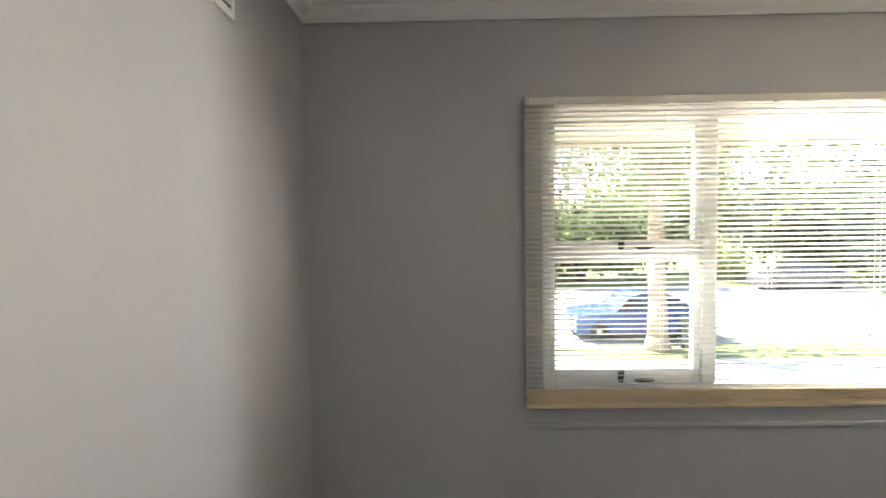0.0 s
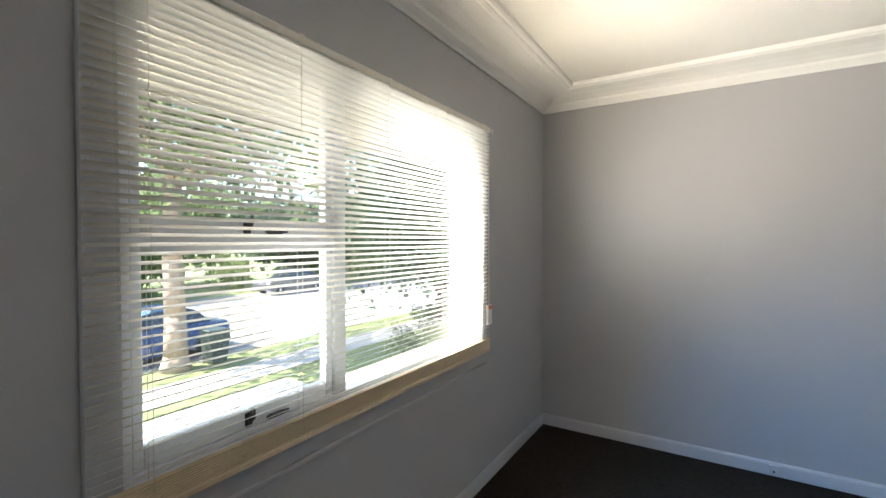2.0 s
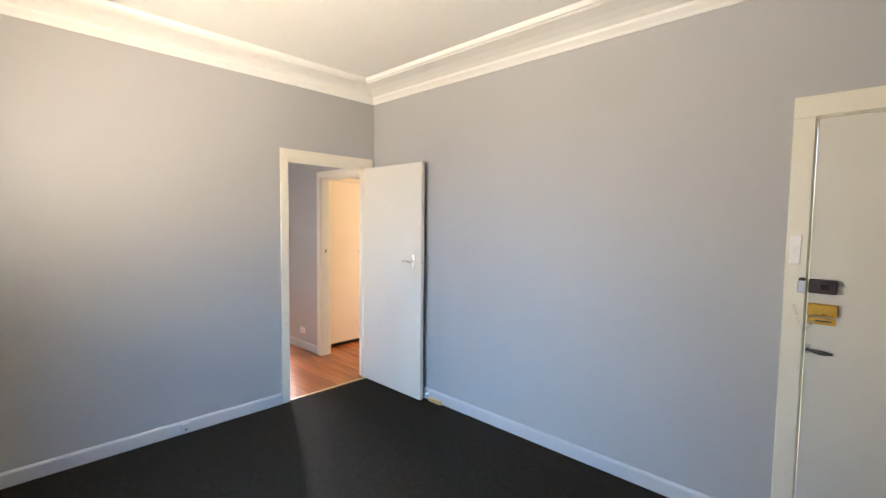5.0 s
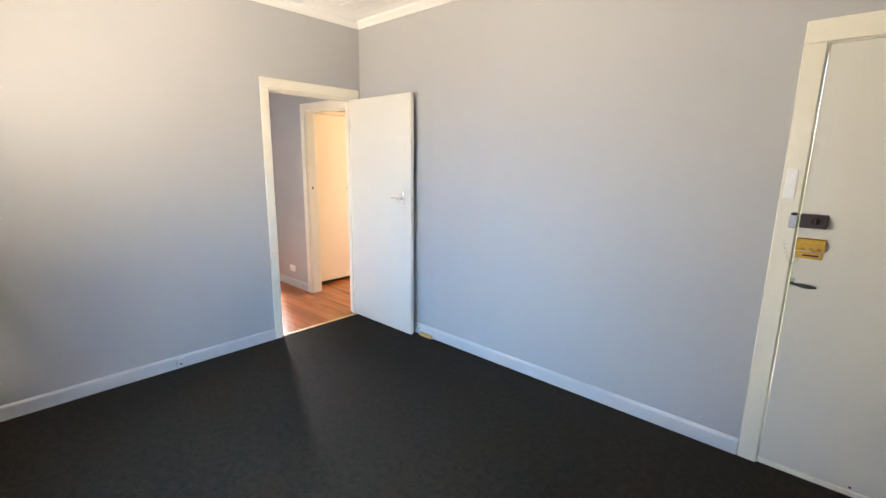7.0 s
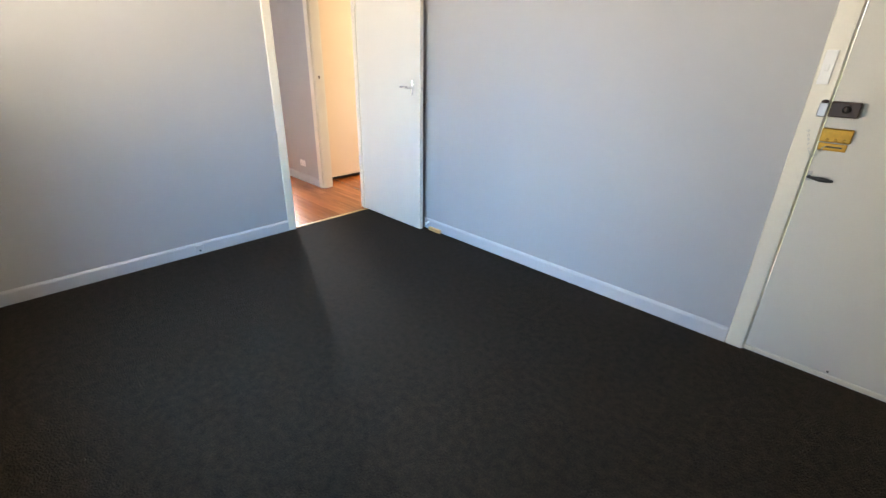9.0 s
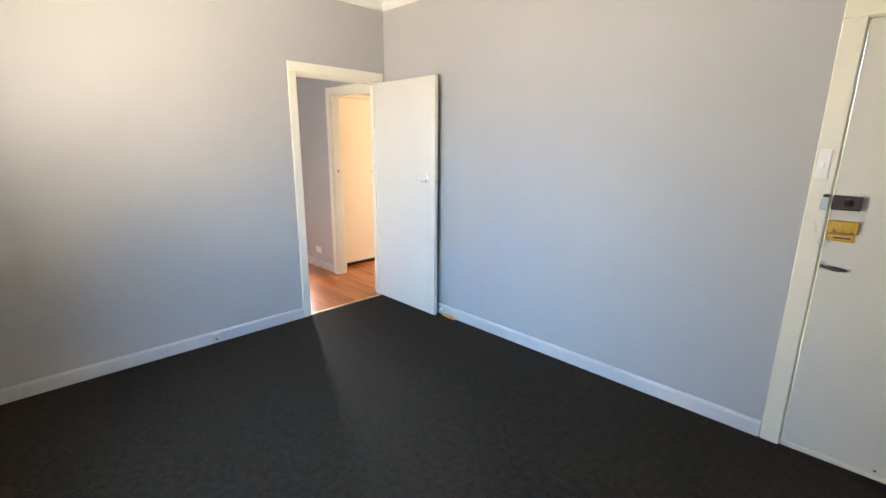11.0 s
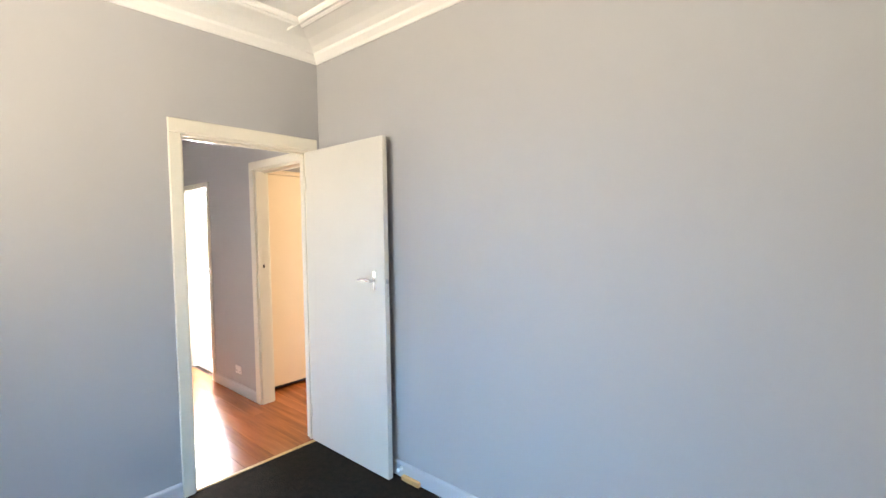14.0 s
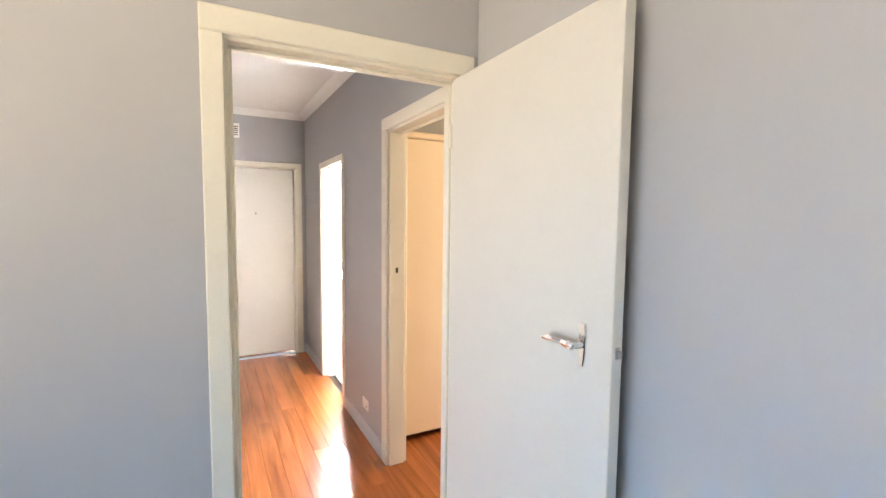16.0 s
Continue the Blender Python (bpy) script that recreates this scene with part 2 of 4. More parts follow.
# ---- mesh helpers ----
def box(bm, x0, x1, y0, y1, z0, z1, bevel=0.0, seg=1):
    """A box with its edges eased by bevel."""
    before = set(bm.verts)
    r = bmesh.ops.create_cube(bm, size=1)
    vs = r["verts"]
    for v in vs:
        v.co = Vector(((x0 + x1) / 2 + v.co.x * (x1 - x0), (y0 + y1) / 2 + v.co.y * (y1 - y0), (z0 + z1) / 2 + v.co.z * (z1 - z0)))
    if bevel:
        es = list({e for v in vs for e in v.link_edges})
        bmesh.ops.bevel(bm, geom=es, offset=bevel, segments=seg, affect="EDGES", profile=0.7)
    return [v for v in bm.verts if v not in before]


def tube(bm, a, b, r0, r1=None, n=12, cap=True):
    a, b = Vector(a), Vector(b)
    r1 = r0 if r1 is None else r1
    rot = (b - a).to_track_quat("Z", "Y").to_matrix()
    rings = []
    for c, r in ((a, r0), (b, r1)):
        rings.append([bm.verts.new(c + rot @ Vector((r * math.cos(2 * math.pi * i / n), r * math.sin(2 * math.pi * i / n), 0))) for i in range(n)])
    for i in range(n):
        f = bm.faces.new((rings[0][i], rings[0][(i + 1) % n], rings[1][(i + 1) % n], rings[1][i]))
        f.smooth = True
    if cap:
        bm.faces.new(rings[0][::-1])
        bm.faces.new(rings[1])


def sweep(bm, profile, path, closed=False):
    """Rings of the profile at each frame of the path: (origin, u, v)."""
    rings = [[bm.verts.new(Vector(o) + Vector(u) * p + Vector(v) * q) for p, q in profile] for o, u, v in path]
    n = len(profile)
    pairs = list(zip(rings, rings[1:])) + ([(rings[-1], rings[0])] if closed else [])
    for a, b in pairs:
        for i in range(n):
            bm.faces.new((a[i], a[(i + 1) % n], b[(i + 1) % n], b[i]))
    if not closed:
        bm.faces.new(rings[0][::-1])
        bm.faces.new(rings[-1])
    bmesh.ops.recalc_face_normals(bm, faces=bm.faces[:])


def lathe(bm, centre, axis, rings, n=20):
    """Turned solid: rings of (distance along the axis, radius)."""
    rot = Vector(axis).to_track_quat("Z", "Y").to_matrix()
    rows = [[bm.verts.new(Vector(centre) + rot @ Vector((r * math.cos(2 * math.pi * i / n), r * math.sin(2 * math.pi * i / n), h))) for i in range(n)] for h, r in rings]
    for a, b in zip(rows, rows[1:]):
        for i in range(n):
            bm.faces.new((a[i], a[(i + 1) % n], b[(i + 1) % n], b[i])).smooth = True
    bm.faces.new(rows[0][::-1])
    bm.faces.new(rows[-1])


def ob_from(name, bm, material, parent=None):
    me = bpy.data.meshes.new(name)
    bm.to_mesh(me)
    bm.free()
    me.materials.append(material)
    ob = new(name, me)
    ob.parent = parent
    return ob


def part(name, bm, material, parent, label=""):
    """One mesh under a thing or a part; coordinates are the world's unless the thing stands at its own origin."""
    ob = ob_from(name, bm, material, parent)
    if label:
        tagged(ob, label)
    if parent is not None:
        ob.matrix_parent_inverse = parent_world(parent).inverted()
    return ob


def parent_world(ob):
    m = ob.matrix_basis.copy()
    while ob.parent is not None:
        m = ob.parent.matrix_basis @ ob.matrix_parent_inverse @ m
        ob = ob.parent
    return m


def empty(name, at, label, category, group="", kind=""):
    ob = new(name)
    ob.empty_display_size = 0.05
    ob.matrix_basis = Matrix.Translation(at)
    return tagged(ob, label, category, group, kind)


def bx(name, dims, material, parent=None, bevel=0.002, label="", seg=1):
    bm = bmesh.new()
    box(bm, *dims, bevel=bevel, seg=seg)
    return part(name, bm, material, parent, label)


def structure(name, bm, material, label, category):
    return tagged(ob_from(name, bm, material), label, category, kind="structure")


def wall(name, axis, at, thick, u0, u1, z0, z1, holes, material, label):
    """A wall whose inner face lies at `at` along axis and that is `thick` deep, pierced by holes (u0, u1, z0, z1)."""
    us = sorted({u0, u1, *[h[0] for h in holes], *[h[1] for h in holes]})
    zs = sorted({z0, z1, *[h[2] for h in holes], *[h[3] for h in holes]})
    us, zs = [u for u in us if u0 <= u <= u1], [z for z in zs if z0 <= z <= z1]

    def solid(i, j):
        if not (0 <= i < len(us) - 1 and 0 <= j < len(zs) - 1):
            return False
        u, z = (us[i] + us[i + 1]) / 2, (zs[j] + zs[j + 1]) / 2
        return not any(h[0] < u < h[1] and h[2] < z < h[3] for h in holes)

    bm = bmesh.new()
    cache = {}

    def v(d, u, z):
        key = (d, u, z)
        if key not in cache:
            co = (at + d, u, z) if axis == "x" else (u, at + d, z)
            cache[key] = bm.verts.new(co)
        return cache[key]

    for i in range(len(us) - 1):
        for j in range(len(zs) - 1):
            if not solid(i, j):
                continue
            a, b, c, d = us[i], us[i + 1], zs[j], zs[j + 1]
            for t in (0, thick):
                bm.faces.new((v(t, a, c), v(t, b, c), v(t, b, d), v(t, a, d)))
            for di, dj, p, q in ((-1, 0, (a, c), (a, d)), (1, 0, (b, c), (b, d)), (0, -1, (a, c), (b, c)), (0, 1, (a, d), (b, d))):
                if not solid(i + di, j + dj):
                    bm.faces.new((v(0, *p), v(0, *q), v(thick, *q), v(thick, *p)))
    bmesh.ops.recalc_face_normals(bm, faces=bm.faces[:])
    return structure(name, bm, material, label, "wall")


# ---- plan ----
XW, XE, YS, YN = 0.16, 4.40, -0.715, 2.575      # the front room
ZC = 2.745                                       # its ceiling
HX0, HX1, HY0, HY1, HZ = 4.51, 7.84, -0.70, 0.45, 2.56   # the hall
WX0, WX1, WZ0, WZ1 = 1.25, 3.23, 0.93, 2.235     # window opening
DY0, DY1, DZ = -0.645, 0.178, 2.05               # doorway to the hall
FX0, FX1 = 0.295, 1.135                          # front doorway
BX0, BX1, BZ = 4.56, 5.335, 2.01                 # bedroom doorway off the hall
CX0, CX1, CZ = 6.31, 7.02, 1.93                  # bathroom doorway off the hall
GROUND = -1.9

# ---- structure ----
wall("wall_north", "y", YN, 0.21, XW - 0.21, HX1 + 0.21, GROUND, 2.9, [(WX0, WX1, WZ0, WZ1)], WALL, "grey painted plaster wall pierced by a wide window")
wall("wall_west", "x", XW, -0.21, YS - 0.21, YN, GROUND, 2.9, [], WALL, "plain grey painted plaster wall with a high vent")
wall("wall_south", "y", YS, -0.21, XW, XE, GROUND, 2.9, [(FX0, FX1, 0.0, DZ)], WALL, "grey painted plaster wall with the front door")
wall("wall_east", "x", XE, 0.11, -3.8, YN, GROUND, 2.9, [(DY0, DY1, -0.05, DZ)], WALL, "grey painted plaster wall with an open doorway")
wall("wall_hall_south", "y", HY0, -0.10, HX0, HX1, GROUND, 2.9, [(BX0, BX1, -0.05, BZ), (CX0, CX1, -0.05, CZ)], WALL, "grey hall wall with two doorways")
wall("wall_hall_north", "y", HY1, 0.11, HX0, HX1, GROUND, 2.9, [], WALL, "plain grey hall wall")
wall("wall_hall_end", "x", HX1, 0.21, -3.8, YN, GROUND, 2.9, [(-0.60, 0.22, 0.0, 2.0), (-1.75, -0.85, 0.95, 2.1)], WALL, "grey end wall of the hall with a white door")
wall("wall_bedroom_south", "y", -3.70, -0.21, HX0, HX1, GROUND, 2.9, [(4.55, 5.45, 0.9, 2.1)], WALL, "grey bedroom wall with a window")
wall("wall_bathroom_west", "x", 6.12, -0.08, -3.70, HY0 - 0.10, GROUND, 2.9, [], WALL, "plain wall between bedroom and bathroom")
wall("wall_bathroom_south", "y", -2.85, -0.10, 6.12, HX1, GROUND, 2.9, [], TRIM, "plain white bathroom wall")

bm = bmesh.new()
box(bm, XW, XE, YS, YN, -0.12, 0.0)
structure("floor", bm, CARPET, "dark charcoal short-pile carpet, wall to wall", "floor")
bm = bmesh.new()
box(bm, 6.12, HX1, -2.85, HY0 - 0.10, -0.12, -0.004)
structure("floor_bathroom", bm, WHITE_TILE, "pale tiled bathroom floor in full daylight", "floor")
bm = bmesh.new()
box(bm, XW, XE, YS, YN, ZC, ZC + 0.1)
structure("ceiling", bm, CEIL, "plain off-white plaster ceiling", "ceiling")
bm = bmesh.new()
box(bm, HX0, HX1, HY0, HY1, HZ, HZ + 0.1)
structure("ceiling_hall", bm, CEIL, "plain off-white hall ceiling", "ceiling")
bm = bmesh.new()
box(bm, HX0, HX1, -3.70, HY0 - 0.10, HZ, HZ + 0.1)
structure("ceiling_bedroom", bm, CEIL, "plain off-white bedroom ceiling", "ceiling")

# hipped roof with boxed eaves over the whole house
bm = bmesh.new()
ex0, ex1, ey0, ey1 = -0.55, 8.6, -4.4, 3.48
a = [bm.verts.new(p) for p in ((ex0, ey0, 2.9), (ex1, ey0, 2.9), (ex1, ey1, 2.9), (ex0, ey1, 2.9))]
r = [bm.verts.new(p) for p in ((2.8, -0.65, 4.4), (5.2, -0.65, 4.4))]
for f in ((a[0], a[1], r[1], r[0]), (a[1], a[2], r[1]), (a[2], a[3], r[0], r[1]), (a[3], a[0], r[0]), (a[3], a[2], a[1], a[0])):
    bm.faces.new(f)
structure("roof", bm, ROOF, "tiled hipped roof of the house", "roof")
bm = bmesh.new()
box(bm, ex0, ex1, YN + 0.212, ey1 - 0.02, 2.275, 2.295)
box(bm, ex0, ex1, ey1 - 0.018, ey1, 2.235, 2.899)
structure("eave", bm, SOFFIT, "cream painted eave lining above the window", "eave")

# stepped cove cornice of the room
prof = [(0, 2.640), (0.010, 2.640), (0.020, 2.654), (0.052, 2.676), (0.060, 2.690), (0.105, 2.706), (0.17, 2.719), (0.272, 2.727),
        (0.276, 2.717), (0.290, 2.712), (0.304, 2.717), (0.310, 2.724), (0.318, 2.716), (0.332, 2.716), (0.342, 2.726), (0.346, ZC - 0.002), (0, ZC - 0.002)]


def ring_of(x0, x1, y0, y1, profile):
    bm = bmesh.new()
    sweep(bm, profile, [((x0, y0, 0), (1, 1, 0), (0, 0, 1)), ((x1, y0, 0), (-1, 1, 0), (0, 0, 1)),
                        ((x1, y1, 0), (-1, -1, 0), (0, 0, 1)), ((x0, y1, 0), (1, -1, 0), (0, 0, 1))], closed=True)
    return bm


structure("cornice", ring_of(XW + 0.002, XE - 0.002, YS + 0.002, YN - 0.002, prof), PLASTER, "white plaster cove cornice with a double bead", "cornice")
bm = bmesh.new()
box(bm, 4.075, 4.205, YS + 0.318, YS + 0.336, 2.712, 2.735, 0.004)
structure("cornice_bead_end", bm, PLASTER, "short overrun of the cornice bead in the corner", "cornice")
hp = [(0, 2.50), (0.008, 2.50), (0.02, 2.515), (0.04, 2.535), (0.07, 2.552), (0.075, HZ - 0.002), (0, HZ - 0.002)]
structure("cornice_hall", ring_of(HX0 + 0.002, HX1 - 0.002, HY0 + 0.002, HY1 - 0.002, hp), PLASTER, "small white cove cornice in the hall", "cornice")

# skirting boards
SK = [(0.001, 0), (0.016, 0), (0.016, 0.074), (0.013, 0.082), (0.006, 0.090), (0.001, 0.090)]


def skirting(name, x0, y0, x1, y1, side, material=SKIRT):
    d = Vector((x1 - x0, y1 - y0, 0)).normalized()
    n = Vector((-d.y, d.x, 0)) * side
    bm = bmesh.new()
    sweep(bm, SK, [((x0, y0, 0), n, (0, 0, 1)), ((x1, y1, 0), n, (0, 0, 1))])
    return structure(name, bm, material, "pale painted timber skirting board", "skirting")


skirting("baseboard_north", XW + 0.017, YN, XE - 0.017, YN, -1)
skirting("baseboard_east", XE, YN - 0.001, XE, DY1 + 0.059, -1)
skirting("baseboard_south", XE - 0.017, YS, FX1 + 0.072, YS, -1)
skirting("baseboard_west", XW, YS + 0.017, XW, YN - 0.001, -1)
skirting("baseboard_hall_south", BX1 + 0.068, HY0, CX0 - 0.042, HY0, 1)
skirting("baseboard_hall_south_end", CX1 + 0.062, HY0, HX1 - 0.017, HY0, 1)
skirting("baseboard_hall_end", HX1, HY0 + 0.001, HX1, -0.665, 1)


# ---- doorways: linings and architraves ----
def doorway(name, axis, face, depth, u0, u1, top, w, both=True, bead=True, lap=0.007, label="white gloss-painted timber door frame"):
    """Lining, stop and architraves of an opening. face: the wall's near face; depth: signed, to its far face; w: architrave widths at u0, u1 and the top."""
    e = empty(name, (face, (u0 + u1) / 2, 0) if axis == "x" else ((u0 + u1) / 2, face, 0), label, "door frame", kind="structure")

    def b(pname, d0, d1, a0, a1, z0, z1, bev=0.003):
        d0, d1 = min(d0, d1), max(d0, d1)
        dims = (face + d0, face + d1, a0, a1, z0, z1) if axis == "x" else (a0, a1, face + d0, face + d1, z0, z1)
        bx(pname, dims, TRIM, e, bev)

    s = 1 if depth > 0 else -1
    g = 0.001 * s
    b("jamb", g, depth - g, u0 - 0.001, u0 + 0.019, 0, top - 0.02)
    b("jamb", g, depth - g, u1 - 0.019, u1 + 0.001, 0, top - 0.02)
    b("head_lining", g, depth - g, u0 - 0.001, u1 + 0.001, top - 0.02, top + 0.001)
    m0, m1 = s * 0.045, s * 0.058
    if not bead:
        m0, m1 = depth - s * 0.03, depth - s * 0.018
    b("door_stop_bead", m0, m1, u0 + 0.019, u0 + 0.031, 0, top - 0.032, 0.002)
    if bead:
        b("door_stop_bead", m0, m1, u1 - 0.031, u1 - 0.019, 0, top - 0.032, 0.002)
    b("door_stop_bead", m0, m1, u0 + 0.019, u1 - 0.019, top - 0.032, top - 0.02, 0.002)
    for side in ((0, depth) if both else (0,)):
        d0, d1 = (-0.018 * s, -0.0005 * s) if side == 0 else (depth + 0.0005 * s, depth + 0.018 * s)
        b("architrave", d0, d1, u0 - w[0], u0 + lap, 0, top - lap, 0.004)
        b("architrave", d0, d1, u1 - lap, u1 + w[1], 0, top - lap, 0.004)
        b("architrave", d0, d1, u0 - w[0], u1 + w[1], top - lap, top + w[2], 0.004)
    return e


doorway("door_frame_hall", "x", XE, 0.11, DY0, DY1, DZ, (0.045, 0.057, 0.07))
doorway("door_frame_front", "y", YS, -0.21, FX0, FX1, DZ, (0.058, 0.068, 0.08), both=False, bead=False, lap=0.015)
doorway("door_frame_bedroom", "y", HY0, -0.10, BX0, BX1, BZ, (0.045, 0.066, 0.06), bead=False)
doorway("door_frame_bathroom", "y", HY0, -0.10, CX0, CX1, CZ, (0.04, 0.06, 0.05))
doorway("door_frame_hall_end", "x", HX1, 0.21, -0.60, 0.22, 2.0, (0.06, 0.06, 0.045), both=False)
for nm, dims, mt in (("strike_plate", (XE + 0.018, XE + 0.040, DY1 - 0.0205, DY1 - 0.0185, 1.165, 1.225), STEEL),
                     ("strike_plate", (BX1 - 0.0205, BX1 - 0.0185, HY0 - 0.055, HY0 - 0.040, 1.176, 1.207), BROWN)):
    e = empty(nm, (dims[0], dims[2], dims[4]), "small worn metal strike plate on the door jamb", "strike plate")
    bx("plate", dims, mt, e, 0.0004)
    bx("bolt_hole", (dims[0] - 0.0006 if mt is BROWN else dims[0] + 0.006, dims[1] - 0.0012 if mt is BROWN else dims[1] - 0.006,
                     dims[2] + 0.006 if mt is BROWN else dims[2] - 0.0006, dims[3] - 0.006 if mt is BROWN else dims[3] - 0.0012, dims[4] + 0.014, dims[5] - 0.014), BLACK, e, 0)
bm = bmesh.new()
box(bm, XE - 0.006, XE + 0.022, DY0 + 0.02, DY1 - 0.02, 0.0005, 0.006, 0.002)
structure("threshold", bm, RAW, "narrow pale timber strip where carpet meets boards", "threshold")


# ---- the window ----
def window_front():
    y0, y1 = 2.588, 2.655
    e = empty("window_1", ((WX0 + WX1) / 2, YN, WZ0), "wide white timber window with two awning sashes beside a fixed pane", "window", kind="structure")
    bm = bmesh.new()
    box(bm, WX0, WX0 + 0.03, y0, y1 + 0.03, WZ0 + 0.03, WZ1 - 0.04, 0.003)
    box(bm, WX1 - 0.045, WX1, y0, y1 + 0.03, WZ0 + 0.03, WZ1 - 0.04, 0.003)
    box(bm, WX0, WX1, y0, y1 + 0.03, WZ1 - 0.04, WZ1, 0.003)
    box(bm, WX0, WX1, y0, y1 + 0.03, WZ0, WZ0 + 0.03, 0.003)
    part("window_frame", bm, FRAME, e)
    bx("mullion", (1.988, 2.058, y0 - 0.002, y0 + 0.045, WZ0 + 0.031, WZ1 - 0.041), FRAME, e, 0.006)
    bx("transom", (WX0 + 0.031, 1.987, y0 + 0.012, y1 + 0.02, 1.566, 1.586), FRAME, e, 0.003)

    def sash(z0, z1, bottom):
        bm = bmesh.new()
        xa, xb = WX0 + 0.032, 1.986
        box(bm, xa, xa + 0.028, y0 + 0.006, y0 + 0.042, z0, z1, 0.003)
        box(bm, xb - 0.032, xb, y0 + 0.006, y0 + 0.042, z0, z1, 0.003)
        box(bm, xa + 0.029, xb - 0.033, y0 + 0.006, y0 + 0.042, z0, z0 + bottom, 0.003)
        box(bm, xa + 0.029, xb - 0.033, y0 + 0.006, y0 + 0.042, z1 - 0.022, z1, 0.003)
        s = part("sash", bm, FRAME, e)
        p = bx("pane", (xa + 0.02, xb - 0.025, y0 + 0.022, y0 + 0.026, z0 + bottom - 0.005, z1 - 0.018), GLASS, s, 0)
        p.visible_shadow = False
        xm = 1.615
        bm = bmesh.new()
        box(bm, xm - 0.012, xm + 0.012, y0 - 0.006, y0 + 0.006, z0 + 0.008, z0 + 0.055, 0.003)
        box(bm, xm - 0.008, xm + 0.008, y0 - 0.022, y0 - 0.006, z0 + 0.03, z0 + 0.046, 0.003)
        box(bm, xm - 0.006, xm + 0.006, y0 - 0.03, y0 - 0.014, z0 + 0.036, z0 + 0.072, 0.003)
        part("latch", bm, IRON, s, "dark metal sash latch")
        bm = bmesh.new()
        box(bm, xm + 0.075, xm + 0.135, y0 - 0.004, y0 + 0.006, z0 + 0.006, z0 + 0.022, 0.002)
        box(bm, xm + 0.06, xm + 0.15, y0 - 0.014, y0 - 0.004, z0 + 0.012, z0 + 0.024, 0.003)
        part("stay", bm, IRON, s, "dark metal window stay")
    sash(WZ0 + 0.034, 1.564, 0.062)
    sash(1.587, WZ1 - 0.043, 0.05)
    p = bx("pane", (2.055, WX1 - 0.04, y0 + 0.03, y0 + 0.034, WZ0 + 0.025, WZ1 - 0.035), GLASS, e, 0)
    p.visible_shadow = False
    bx("window_sill", (WX0 - 0.085, WX1 + 0.062, 2.562, y0 - 0.001, WZ0 - 0.012, WZ0 + 0.012), FRAME, e, 0.004)
    for dims in ((WX0 - 0.085, WX0 - 0.0005, 2.5585, YN - 0.0005, WZ0 + 0.0125, WZ1 - 0.0005), (WX1 + 0.0005, WX1 + 0.062, 2.5585, YN - 0.0005, WZ0 + 0.0125, WZ1 - 0.0005),
                 (WX0 - 0.085, WX1 + 0.062, 2.5585, YN - 0.0005, WZ1 + 0.0005, WZ1 + 0.045)):
        bx("architrave", dims, SKIRT, e, 0.004, "grey painted timber architrave")
    bx("outer_sill", (WX0 + 0.001, WX1 - 0.001, y1 + 0.032, 2.83, WZ0 - 0.05, WZ0 - 0.002), TRIM, e, 0.004)
    bx("outer_reveal", (WX1 - 0.016, WX1 - 0.001, y1 + 0.032, 2.79, WZ0, WZ1), TRIM, e, 0.002, "white painted outer reveal")
    bx("outer_reveal", (WX0 + 0.001, WX0 + 0.016, y1 + 0.032, 2.79, WZ0, WZ1), TRIM, e, 0.002, "white painted outer reveal")
    bx("apron", (WX0 - 0.09, WX1 + 0.07, 2.558, 2.5745, 0.766, 0.788), WALL, e, 0.004, "grey painted bead below the window")


window_front()


